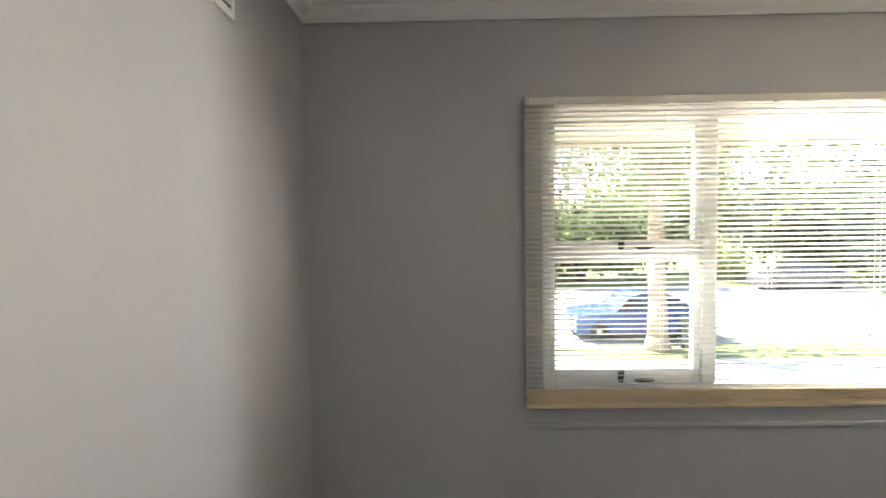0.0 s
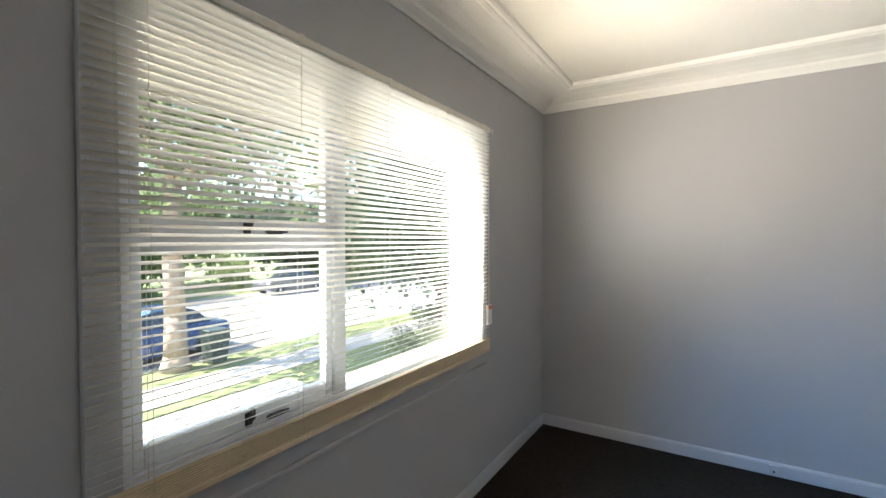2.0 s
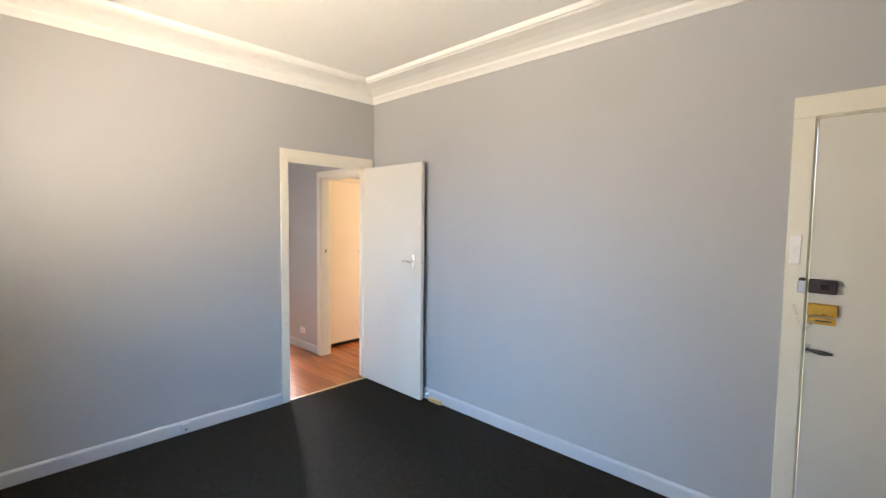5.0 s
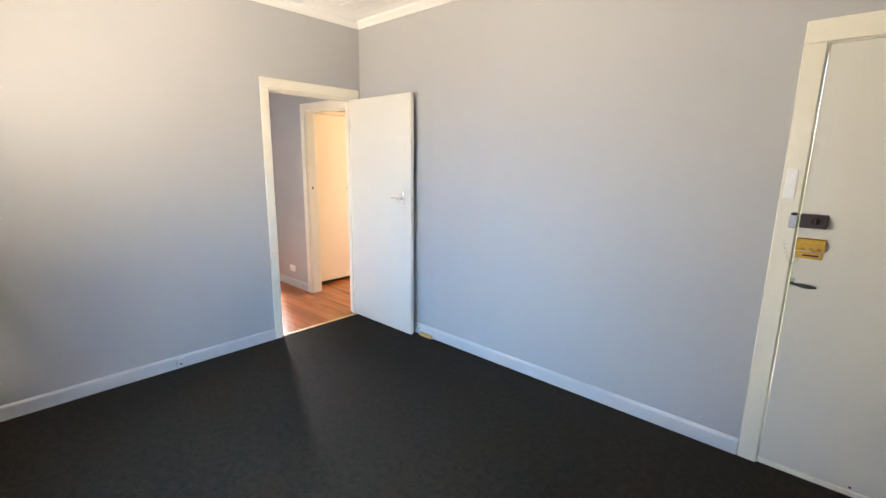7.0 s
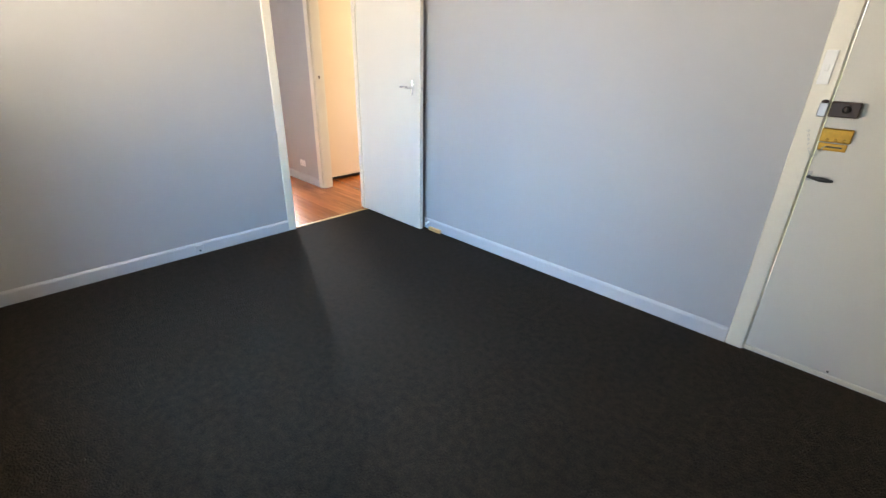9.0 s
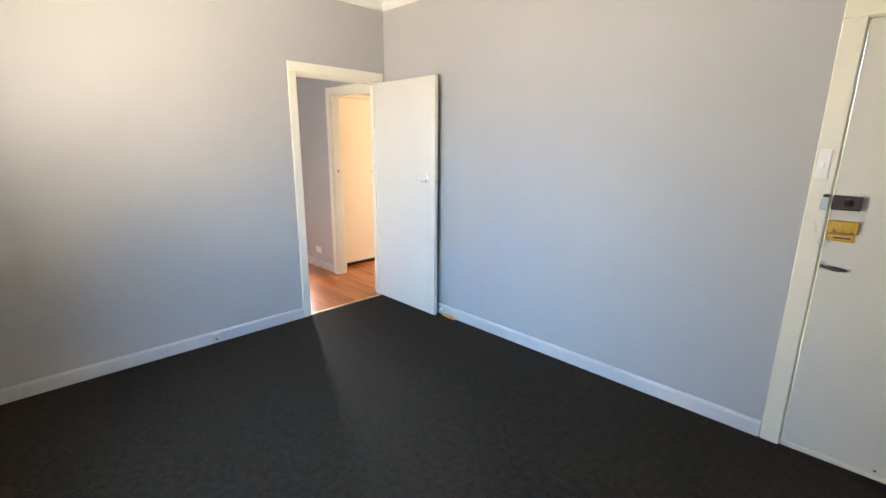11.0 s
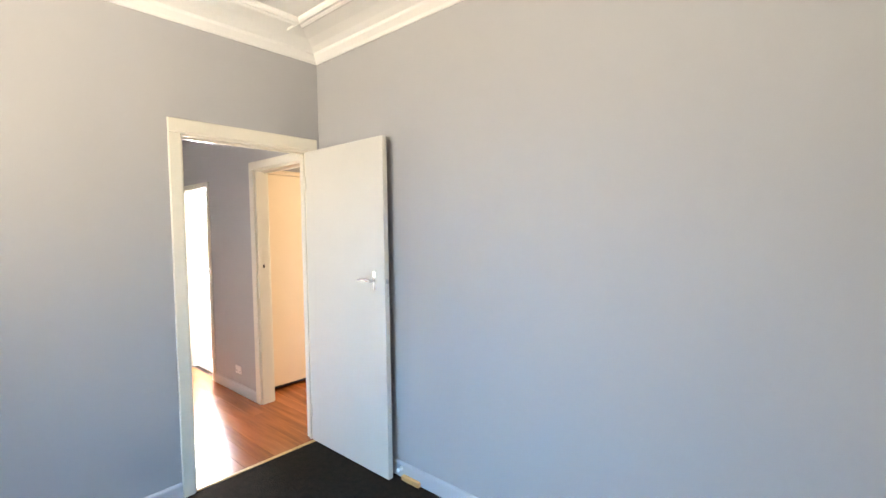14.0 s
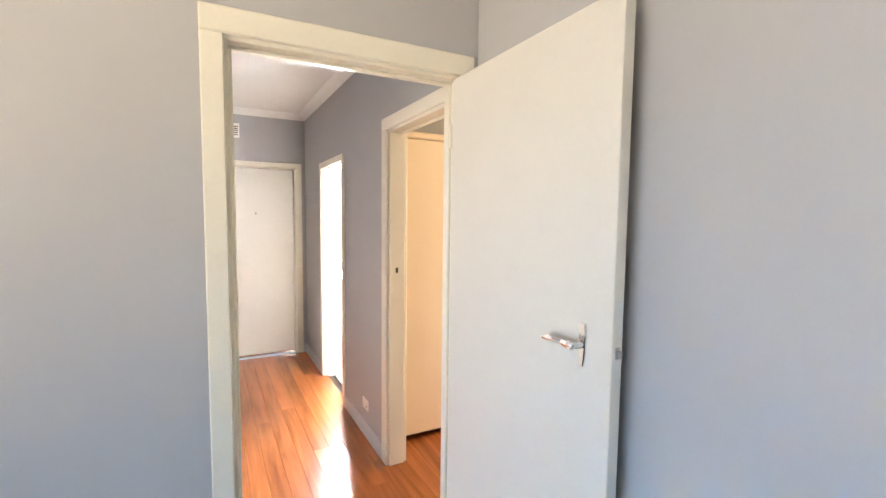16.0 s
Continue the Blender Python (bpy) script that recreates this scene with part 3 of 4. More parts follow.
# ---- the venetian blind ----
def venetian_blind():
    x0, x1, yc = 1.165, 3.266, 2.535
    e = empty("venetian_blind", ((x0 + x1) / 2, yc, 2.28), "cream aluminium venetian blind, lowered with its slats tilted open", "blind")
    bm = bmesh.new()
    box(bm, x0 - 0.004, x1 + 0.026, yc - 0.019, yc + 0.021, 2.243, 2.275, 0.003)
    part("headrail", bm, BLIND, e)
    for x in (x0 - 0.002, x1 - 0.012):
        bx("bracket", (x, x + 0.016, yc - 0.021, 2.558, 2.240, 2.279), STEEL, e, 0.002)
    half, tilt = 0.0125, radians(25)
    me = bpy.data.meshes.new("slat")
    n = 5
    vs, fs = [], []
    for k, x in enumerate((x0, x1)):
        for i in range(n):
            s = -1 + 2 * i / (n - 1)
            w = s * half
            h = 0.0022 * (1 - s * s)
            vs.append((x, w * math.cos(tilt) + h * math.sin(tilt), -w * math.sin(tilt) + h * math.cos(tilt)))
    for i in range(n - 1):
        fs.append((i, i + 1, n + i + 1, n + i))
    # a second skin gives the strip its thickness
    m2 = len(vs)
    vs += [(x, y, z - 0.0005) for x, y, z in vs]
    fs += [tuple(m2 + j for j in f[::-1]) for f in fs]
    for a_, b_ in ((0, n), (n - 1, 2 * n - 1)):
        fs.append((a_, b_, m2 + b_, m2 + a_))
    me.from_pydata(vs, [], fs)
    me.materials.append(BLIND)
    z, k = 2.226, 0
    rnd = random.Random(3)
    while z > 0.972:
        s = new("slat", me)
        s.parent = e
        s.matrix_parent_inverse = e.matrix_basis.inverted()
        s.matrix_basis = pose(0, yc, z, rnd.uniform(-1.5, 1.5), rnd.uniform(-0.02, 0.02), 0)
        z -= 0.0236
    # slats gathered on the bottom rail
    for i in range(9):
        dy, dx = rnd.uniform(-0.0015, 0.0015), rnd.uniform(-0.003, 0.003)
        bx("stacked_slat", (x0 + dx, x1 + dx, yc - 0.0125 + dy, yc + 0.0125 + dy, 0.897 + i * 0.0068, 0.9015 + i * 0.0068), STACK, e, 0.0015)
    bx("bottom_rail", (x0 - 0.002, x1 + 0.002, yc - 0.0135, yc + 0.0135, 0.872, 0.8955), STACK, e, 0.005)
    for x in (1.30, 1.78, 2.26, 2.74, 3.17):
        for dy in (-0.0135, 0.0135):
            bm = bmesh.new()
            tube(bm, (x, yc + dy, 0.925), (x, yc + dy, 2.244), 0.0008, n=5)
            part("ladder_cord", bm, CORD, e)
        bx("cord_clip", (x - 0.012, x + 0.012, yc - 0.0215, yc - 0.019, 2.236, 2.277), BLIND, e, 0.001)
    bm = bmesh.new()
    tube(bm, (3.300, 2.548, 1.155), (3.284, 2.545, 2.25), 0.0013, n=6)
    tube(bm, (3.305, 2.548, 1.155), (3.289, 2.545, 2.25), 0.0013, n=6)
    part("pull_cord", bm, CORD, e)
    t = bx("tassel", (3.272, 3.334, 2.540, 2.556, 1.032, 1.160), PLASTIC, e, 0.004, "white plastic cord tag")
    bx("tag_label", (3.277, 3.329, 2.5385, 2.5398, 1.132, 1.155), ORANGE, t, 0)
    bm = bmesh.new()
    tube(bm, (1.225, yc - 0.024, 1.35), (1.222, yc - 0.022, 2.24), 0.004, n=6)
    part("tilt_wand", bm, GLASS, e)


venetian_blind()


# ---- doors ----
def lever(parent, at, out, along, material, label):
    """Long back plate, boss and a waisted lever. out: away from the door; along: the way the lever points."""
    o, a_, z = Vector(out), Vector(along), Vector((0, 0, 1))
    at = Vector(at)
    bm = bmesh.new()
    sweep(bm, [(-0.010, 0.055), (0.010, 0.055), (0.012, 0.02), (0.010, -0.03), (0.005, -0.058), (-0.005, -0.058), (-0.010, -0.03), (-0.012, 0.02)],
          [(at, a_, z), (at + o * 0.004, a_, z), (at + o * 0.006, a_ * 0.8, z * 0.96)])
    p = part("back_plate", bm, material, parent, label)
    bm = bmesh.new()
    lathe(bm, at + o * 0.004, out, [(0, 0.011), (0.012, 0.010), (0.03, 0.009), (0.04, 0.010), (0.046, 0.006)], 14)
    rings = []
    for d, wz, wo in ((-0.008, 0.009, 0.008), (0.01, 0.012, 0.009), (0.03, 0.010, 0.007), (0.06, 0.0075, 0.005), (0.085, 0.008, 0.0045), (0.10, 0.006, 0.003)):
        c = at + o * (0.042 + (0.006 if d > 0.05 else 0)) + a_ * d + z * (0.004 * math.sin(d * 30))
        rings.append((c, z * wz, o * wo))
    sweep(bm, [(math.cos(k * math.pi / 4), math.sin(k * math.pi / 4)) for k in range(8)], rings)
    part("lever", bm, material, p)
    return p


def hall_door():
    y0, y1, x0, x1 = -0.650, -0.615, 3.620, 4.420
    d = empty("door_1", (x1, y0, 0), "white painted flush timber door, standing open against the wall", "door", kind="structure")
    bx("leaf", (x0, x1, y0, y1, 0.008, 2.033), DOOR, d, 0.002)
    lever(d, (3.712, y1, 1.193), (0, 1, 0), (1, 0, 0), CHROME, "chrome lever handle")
    lever(d, (3.712, y0, 1.193), (0, -1, 0), (1, 0, 0), CHROME, "chrome lever handle")
    bx("latch_plate", (x0 - 0.0012, x0 + 0.001, y0 + 0.010, y1 - 0.010, 1.176, 1.206), STEEL, d, 0.0004)
    bx("latch_bolt", (x0 - 0.010, x0, y0 + 0.011, y1 - 0.011, 1.180, 1.198), STEEL, d, 0.002)
    for z in (0.22, 1.82):
        bm = bmesh.new()
        tube(bm, (x1 + 0.001, y1 + 0.004, z - 0.045), (x1 + 0.001, y1 + 0.004, z + 0.045), 0.0055, n=10)
        part("hinge", bm, TRIM, d)


hall_door()


def front_door():
    y1 = YS - 0.004
    x0, x1 = FX0 + 0.0205, FX1 - 0.0222
    d = empty("door_2", (x0, y1, 0), "white painted flush front door, shut, with old locks", "door", kind="structure")
    bx("leaf", (x0, x1, y1 - 0.032, y1, 0.028, 2.0285), DOOR, d, 0.002)
    # rim deadlock
    k = bx("deadlock", (1.012, x1 - 0.001, y1, y1 + 0.038, 1.235, 1.298), BROWN, d, 0.004, "dark brown rim deadlock")
    bm = bmesh.new()
    lathe(bm, (1.055, y1 + 0.038, 1.268), (0, 1, 0), [(0, 0.016), (0.006, 0.016), (0.008, 0.009), (0.014, 0.009)], 16)
    box(bm, 1.052, 1.058, y1 + 0.050, y1 + 0.060, 1.254, 1.282, 0.002)
    part("turn_knob", bm, BROWN, k)
    # brass night latch and chain guard
    g = bx("night_latch", (1.004, x1 - 0.001, y1, y1 + 0.022, 1.128, 1.186), BRASS, d, 0.004, "worn brass latch case with three studs")
    for x in (1.026, 1.055, 1.084):
        bm = bmesh.new()
        lathe(bm, (x, y1 + 0.022, 1.138), (0, 1, 0), [(0, 0.007), (0.003, 0.006), (0.005, 0.002)], 10)
        part("stud", bm, BRASS, g)
    c = bx("chain_plate", (1.010, x1 - 0.004, y1, y1 + 0.006, 1.090, 1.122), BRASS, d, 0.002, "brass door chain track")
    bx("chain_slot", (1.024, 1.084, y1 + 0.0062, y1 + 0.0075, 1.103, 1.110), BLACK, c, 0)
    a_, b_ = Vector((1.086, y1 + 0.012, 1.106)), Vector((1.158, YS + 0.026, 1.168))
    for i in range(15):
        t = i / 14
        p = a_.lerp(b_, t) + Vector((0, 0, -0.055 * math.sin(math.pi * t) - 0.02 * math.sin(math.pi * t) ** 2))
        bm = bmesh.new()
        bmesh.ops.create_cone(bm, segments=8, radius1=0.006, radius2=0.006, depth=0.0025)
        bmesh.ops.transform(bm, matrix=Matrix.Translation(p) @ Euler((i * 1.5, 0.6, i * 1.2)).to_matrix().to_4x4(), verts=bm.verts[:])
        part("chain_link", bm, STEEL, c)
    # lever handle
    h = bx("handle_plate", (1.094, x1 - 0.001, y1, y1 + 0.006, 0.950, 0.992), STEEL, d, 0.002)
    bm = bmesh.new()
    rings = []
    for dd, wz in ((0.0, 0.005), (0.02, 0.007), (0.05, 0.011), (0.075, 0.009), (0.095, 0.005)):
        rings.append(((1.106 - dd, y1 + 0.03 + 0.01 * math.sin(dd * 30), 0.970 - dd * 0.06), (0, 0, wz), (0, 0.007, 0)))
    sweep(bm, [(math.cos(q * math.pi / 4), math.sin(q * math.pi / 4)) for q in range(8)], rings)
    tube(bm, (1.102, y1 + 0.004, 0.97), (1.102, y1 + 0.032, 0.97), 0.006)
    part("lever", bm, BLACK, h, "black lever handle")
    bm = bmesh.new()
    box(bm, 0.757, 0.768, y1, y1 + 0.006, 0.040, 0.049, 0.002)
    part("screw_head", bm, BLACK, d)


front_door()
bm = bmesh.new()
box(bm, FX0 + 0.019, FX1 - 0.019, YS - 0.20, YS - 0.001, 0.0005, 0.0255, 0.003)
structure("door_sill", bm, TRIM, "worn white painted sill under the front door", "sill")

k = empty("lock_keeper", (1.14, YS + 0.02, 1.26), "chrome keeper of the deadlock on the door frame", "lock keeper")
bm = bmesh.new()
box(bm, 1.117, 1.150, YS + 0.0185, YS + 0.044, 1.232, 1.290, 0.004)
part("keeper_case", bm, STEEL, k)
bm = bmesh.new()
lathe(bm, (1.134, YS + 0.03, 1.289), (0, 0, 1), [(0, 0.013), (0.006, 0.014), (0.012, 0.010), (0.014, 0.004)], 12)
part("keeper_cap", bm, BROWN, k, "brown metal cap")

s = empty("light_switch", (1.165, YS + 0.0185, 1.43), "narrow white plastic light switch on the door frame", "switch")
bx("switch_plate", (1.147, 1.189, YS + 0.0183, YS + 0.025, 1.362, 1.498), PLASTIC, s, 0.002)
bx("rocker", (1.161, 1.175, YS + 0.0252, YS + 0.030, 1.415, 1.44), PLASTIC, s, 0.002)


def end_door():
    x = HX1 + 0.02
    d = empty("door_3", (x, 0.2, 0), "white flush door at the end of the hall, shut", "door", kind="structure")
    bx("leaf", (x, x + 0.035, -0.577, 0.197, 0.012, 1.977), DOOR, d, 0.002)
    bx("draught_strip", (x - 0.004, x - 0.0005, -0.575, 0.195, 0.013, 0.033), CHROME, d, 0.001, "bright metal draught strip")
    bm = bmesh.new()
    lathe(bm, (x, -0.20, 1.52), (-1, 0, 0), [(0, 0.009), (0.003, 0.008), (0.004, 0.003)], 12)
    part("peephole", bm, CHROME, d)


end_door()


# ---- small fixtures of the room ----
def air_vent(name, axis, at, u, z, w, h, label, parent_name="frame"):
    e = empty(name, (at, u, z) if axis == "x" else (u, at, z), label, "air vent")
    s = -1 if at > 2 else 1

    def b(pname, d0, d1, a0, a1, z0, z1, m=PLASTIC, bev=0.001):
        q0, q1 = sorted((at + s * d0, at + s * d1))
        bx(pname, (q0, q1, a0, a1, z0, z1), m, e, bev)
    b("backing", 0.0005, 0.003, u - w / 2 + 0.004, u + w / 2 - 0.004, z - h / 2 + 0.004, z + h / 2 - 0.004, BLACK, 0)
    for a0, a1, z0, z1 in ((u - w / 2, u + w / 2, z + h / 2 - 0.014, z + h / 2), (u - w / 2, u + w / 2, z - h / 2, z - h / 2 + 0.014),
                           (u - w / 2, u - w / 2 + 0.014, z - h / 2 + 0.0145, z + h / 2 - 0.0145), (u + w / 2 - 0.014, u + w / 2, z - h / 2 + 0.0145, z + h / 2 - 0.0145)):
        b("frame", 0.0005, 0.010, a0, a1, z0, z1)
    n = int((h - 0.03) / 0.018)
    for i in range(n):
        zz = z - h / 2 + 0.02 + (h - 0.04) * i / max(1, n - 1)
        b("slat", 0.003, 0.009, u - w / 2 + 0.0145, u + w / 2 - 0.0145, zz - 0.005, zz + 0.005)


air_vent("air_vent", "x", XW, 1.80, 2.42, 0.22, 0.15, "painted plaster louvre vent high on the wall")
air_vent("air_vent", "x", HX1, 0.045, 2.34, 0.22, 0.14, "white louvre vent above the hall door")

w = empty("door_wedge", (3.52, -0.69, 0), "raw pine offcut lying by the skirting", "wood offcut")
bm = bmesh.new()
box(bm, 3.435, 3.575, -0.697, -0.672, 0.0005, 0.030, 0.003)
part("block", bm, RAW, w)
s = empty("door_stop", (3.598, -0.69, 0.05), "white rubber-tipped door stop on the skirting", "door stop")
bm = bmesh.new()
lathe(bm, (3.598, YS + 0.0165, 0.055), (0, 1, 0), [(0, 0.014), (0.004, 0.014), (0.006, 0.007), (0.024, 0.006), (0.026, 0.011), (0.036, 0.011), (0.038, 0.007)], 14)
part("post", bm, PLASTIC, s)
s = empty("phone_socket", (XE - 0.02, 0.972, 0.05), "small grey painted socket on the skirting", "socket")
bx("socket_box", (XE - 0.034, XE - 0.0165, 0.945, 0.999, 0.018, 0.078), SKIRT, s, 0.004)
bx("socket_hole", (XE - 0.0352, XE - 0.0342, 0.964, 0.978, 0.030, 0.042), BLACK, s, 0)
s = empty("power_point", (5.755, HY0, 0.219), "white double power point low on the hall wall", "power point")
pl = bx("plate", (5.698, 5.812, HY0 + 0.0005, HY0 + 0.009, 0.184, 0.256), PLASTIC, s, 0.003)
for x in (5.725, 5.785):
    bx("rocker", (x - 0.006, x + 0.006, HY0 + 0.0092, HY0 + 0.012, 0.235, 0.250), PLASTIC, pl, 0.001)
    for dx in (-0.008, 0.008):
        bx("slot", (x + dx - 0.0015, x + dx + 0.0015, HY0 + 0.0092, HY0 + 0.0098, 0.202, 0.216), BLACK, pl, 0)

c = empty("ceiling_light", (5.72, -0.50, HZ), "round white opal glass ceiling light, unlit", "ceiling light")
bm = bmesh.new()
lathe(bm, (5.72, -0.50, HZ - 0.001), (0, 0, -1), [(0, 0.105), (0.03, 0.105), (0.034, 0.10)], 28)
part("base_ring", bm, TRIM, c)
bm = bmesh.new()
lathe(bm, (5.72, -0.50, HZ - 0.034), (0, 0, -1), [(0, 0.112), (0.02, 0.118), (0.05, 0.112), (0.085, 0.088), (0.112, 0.05), (0.120, 0.01)], 28)
part("shade", bm, OPAL, c)


# ---- the built-in wardrobe of the bedroom ----
def wardrobe():
    x = 5.535
    e = empty("wardrobe", (x + 0.25, -1.8, 0), "cream gloss-painted built-in wardrobe with flush doors", "wardrobe")
    bx("body", (x + 0.022, 6.039, -2.85, HY0 - 0.102, 0.07, 2.05), CREAM, e, 0.002)
    bx("plinth", (x + 0.06, 6.039, -2.85, HY0 - 0.102, 0.0, 0.069), BLACK, e, 0.001, "dark recessed plinth")
    bx("stile", (x + 0.001, x + 0.021, -0.885, HY0 - 0.102, 0.05, 2.006), CREAM, e, 0.002)
    bx("top_rail", (x + 0.001, x + 0.021, -2.85, HY0 - 0.102, 2.007, 2.05), CREAM, e, 0.002)
    bx("cap_moulding", (x - 0.018, x + 0.0, -2.85, HY0 - 0.102, 2.010, 2.042), CREAM, e, 0.006)
    y = -0.888
    for i in range(4):
        d = bx("door", (x - 0.004, x + 0.0205, y - 0.476, y, 0.045, 2.002), CREAM, e, 0.002)
        ky = y - 0.454 if i % 2 == 0 else y - 0.022
        bm = bmesh.new()
        lathe(bm, (x - 0.004, ky, 1.155), (-1, 0, 0), [(0, 0.008), (0.012, 0.007), (0.016, 0.013), (0.024, 0.014), (0.029, 0.008)], 14)
        part("knob", bm, STEEL, d)
        y -= 0.48


wardrobe()


# ---- the bathroom behind the hall ----
def vanity():
    x = 7.12
    e = empty("vanity_cabinet", (x + 0.2, -1.3, 0), "white vanity cabinet on a pink tiled plinth", "cabinet")
    bx("body", (x + 0.02, HX1 - 0.003, -1.75, -0.83, 0.33, 0.86), PLASTIC, e, 0.003)
    bx("plinth", (x + 0.05, HX1 - 0.003, -1.75, -0.83, -0.003, 0.329), PINK, e, 0.002)
    bx("benchtop", (x - 0.015, HX1 - 0.003, -1.765, -0.82, 0.861, 0.895), WHITE_TILE, e, 0.004)
    for y in (-0.832, -1.292):
        d = bx("door", (x, x + 0.019, y - 0.455, y, 0.34, 0.85), PLASTIC, e, 0.002)
        bm = bmesh.new()
        lathe(bm, (x, y - 0.05, 0.60), (-1, 0, 0), [(0, 0.006), (0.012, 0.006), (0.016, 0.014), (0.024, 0.015), (0.029, 0.008)], 14)
        part("knob", bm, STEEL, d)


vanity()

# the two rear windows, both assumed; window_2 is unseen, added to light the bedroom
def plain_window(name, axis, at, u0, u1, z0, z1):
    e = empty(name, (at, (u0 + u1) / 2, z0) if axis == "x" else ((u0 + u1) / 2, at, z0), "plain white timber window assumed behind the hall", "window", kind="structure")

    def dims(a0, a1, d0, d1, c0, c1):
        return (at + d0, at + d1, a0, a1, c0, c1) if axis == "x" else (a0, a1, at + d0, at + d1, c0, c1)
    bm = bmesh.new()
    for a0, a1, c0, c1 in ((u0, u0 + 0.05, z0 + 0.05, z1 - 0.05), (u1 - 0.05, u1, z0 + 0.05, z1 - 0.05), (u0, u1, z0, z0 + 0.05), (u0, u1, z1 - 0.05, z1)):
        box(bm, *dims(a0, a1, -0.02, 0.02, c0, c1), 0.003)
    part("window_frame", bm, FRAME, e)
    p = bx("pane", dims(u0 + 0.04, u1 - 0.04, -0.002, 0.002, z0 + 0.04, z1 - 0.04), GLASS, e, 0)
    p.visible_shadow = False


plain_window("window_2", "y", -3.77, 4.55, 5.45, 0.9, 2.1)
plain_window("window_3", "x", HX1 + 0.06, -1.75, -0.85, 0.95, 2.1)


# ---- outside ----
def sheet(name, x0, x1, y0, y1, z0, z1, material, label, category, bevel=0.0):
    bm = bmesh.new()
    box(bm, x0, x1, y0, y1, z0, z1, bevel)
    return structure(name, bm, material, label, category)


sheet("ground", -2000, 2000, -2000, 2000, GROUND - 0.5, GROUND, GRASS, "mown suburban lawn and verge in sun", "ground")
# stretched far west out of view and kept pale to reflect sun indoors
sheet("driveway", -34.0, 8.0, 2.80, 10.45, GROUND + 0.002, GROUND + 0.03, PALE_CONCRETE, "pale concrete forecourt below the window, widened to bounce sunlight indoors", "driveway", 0.01)
sheet("pavement", -90, 90, 11.1, 12.4, GROUND + 0.002, GROUND + 0.03, CONCRETE, "pale concrete footpath", "pavement", 0.01)
sheet("kerb", -90, 90, 14.0, 14.2, GROUND - 0.1, GROUND + 0.012, CONCRETE, "concrete kerb", "kerb", 0.02)
sheet("road", -300, 300, 14.2, 27.0, GROUND - 0.1, GROUND + 0.004, ASPHALT, "grey asphalt street", "road")
sheet("porch", 0.0, 2.4, -2.6, -0.93, GROUND + 0.002, -0.02, CONCRETE, "concrete porch outside the front door", "porch", 0.01)


def crown(bm, centre, radii, count, size, rnd, hole=0.35):
    """Many small leaf blades in uneven clumps."""
    clumps = []
    for _ in range(max(6, count // 60)):
        d = Vector((rnd.gauss(0, 1), rnd.gauss(0, 1), rnd.gauss(0, 1))).normalized() * rnd.uniform(hole, 1.0)
        clumps.append(Vector((d.x * radii[0], d.y * radii[1], d.z * radii[2])) + Vector(centre))
    spread = 0.28 * min(radii)
    for i in range(count):
        p = clumps[i % len(clumps)] + Vector((rnd.gauss(0, spread), rnd.gauss(0, spread), rnd.gauss(0, spread * 0.7)))
        q = Euler((rnd.uniform(0, 6.3), rnd.uniform(0, 6.3), rnd.uniform(0, 6.3))).to_matrix()
        s = size * rnd.uniform(0.6, 1.4)
        v = [bm.verts.new(p + q @ Vector(c)) for c in ((-s, 0, 0), (0, -s * 0.45, s * 0.1), (s, 0, 0), (0, s * 0.45, s * 0.1))]
        bm.faces.new(v)
    return clumps


def tree(at, height, trunk_r, fork, radii, leaves, size, bark, leaf, label, seed, lean=(0, 0)):
    rnd = random.Random(seed)
    e = empty("tree", at, label, "tree")
    base = Vector(at)
    top = base + Vector((lean[0], lean[1], fork))
    bm = bmesh.new()
    pts = [base.lerp(top, t) + Vector((0.06 * math.sin(5 * t + seed), 0.06 * math.cos(4 * t), 0)) * trunk_r * 4 for t in (0, 0.08, 0.3, 0.6, 1.0)]
    rs = [trunk_r * k for k in (1.5, 1.1, 0.95, 0.88, 0.8)]
    for a, b, ra, rb in zip(pts, pts[1:], rs, rs[1:]):
        tube(bm, a, b, ra, rb, 12)
    part("trunk", bm, bark, e)
    cc = base + Vector((lean[0] * 1.5, lean[1] * 1.5, height - radii[2]))
    bm = bmesh.new()
    clumps = crown(bm, cc, radii, leaves, size, rnd)
    part("crown", bm, leaf, e)
    for cpt in clumps[:: max(1, len(clumps) // 7)]:
        bm = bmesh.new()
        mid = pts[-1].lerp(cpt, 0.5) + Vector((0, 0, 0.12 * height * 0.3))
        tube(bm, pts[-1], mid, trunk_r * 0.5, trunk_r * 0.32, 8)
        tube(bm, mid, cpt, trunk_r * 0.32, trunk_r * 0.1, 8)
        part("limb", bm, bark, e)
    return e


tree((6.9, 13.5, GROUND), 12.6, 0.27, 4.9, (6.6, 4.6, 4.0), 16000, 0.15, BARK, LEAF_PALE, "street tree with a pale trunk on the verge", 1)
tree((17.2, 11.6, GROUND), 9.0, 0.24, 2.6, (5.4, 4.4, 3.8), 15000, 0.17, DARK_BARK, LEAF_GREY, "dark-trunked leaning tree near the fence", 2, (0.7, 0.3))
for i, (x, y, h) in enumerate(((-13, 36, 12), (-5, 32, 10), (3, 34, 13), (10, 31, 10), (18, 36, 14), (25, 30, 12), (34, 33, 13), (36, 22, 12), (46, 28, 15), (-22, 31, 12))):
    h *= 0.56
    tree((x, y, GROUND), h, 0.32, h * 0.28, (5.6, 4.2, h * 0.42), 5000, 0.34, DARK_BARK, (LEAF, LEAF_PALE, LEAF_GREY)[i % 3], "leafy garden tree across the street", 20 + i)["group"] = "garden trees across the street"


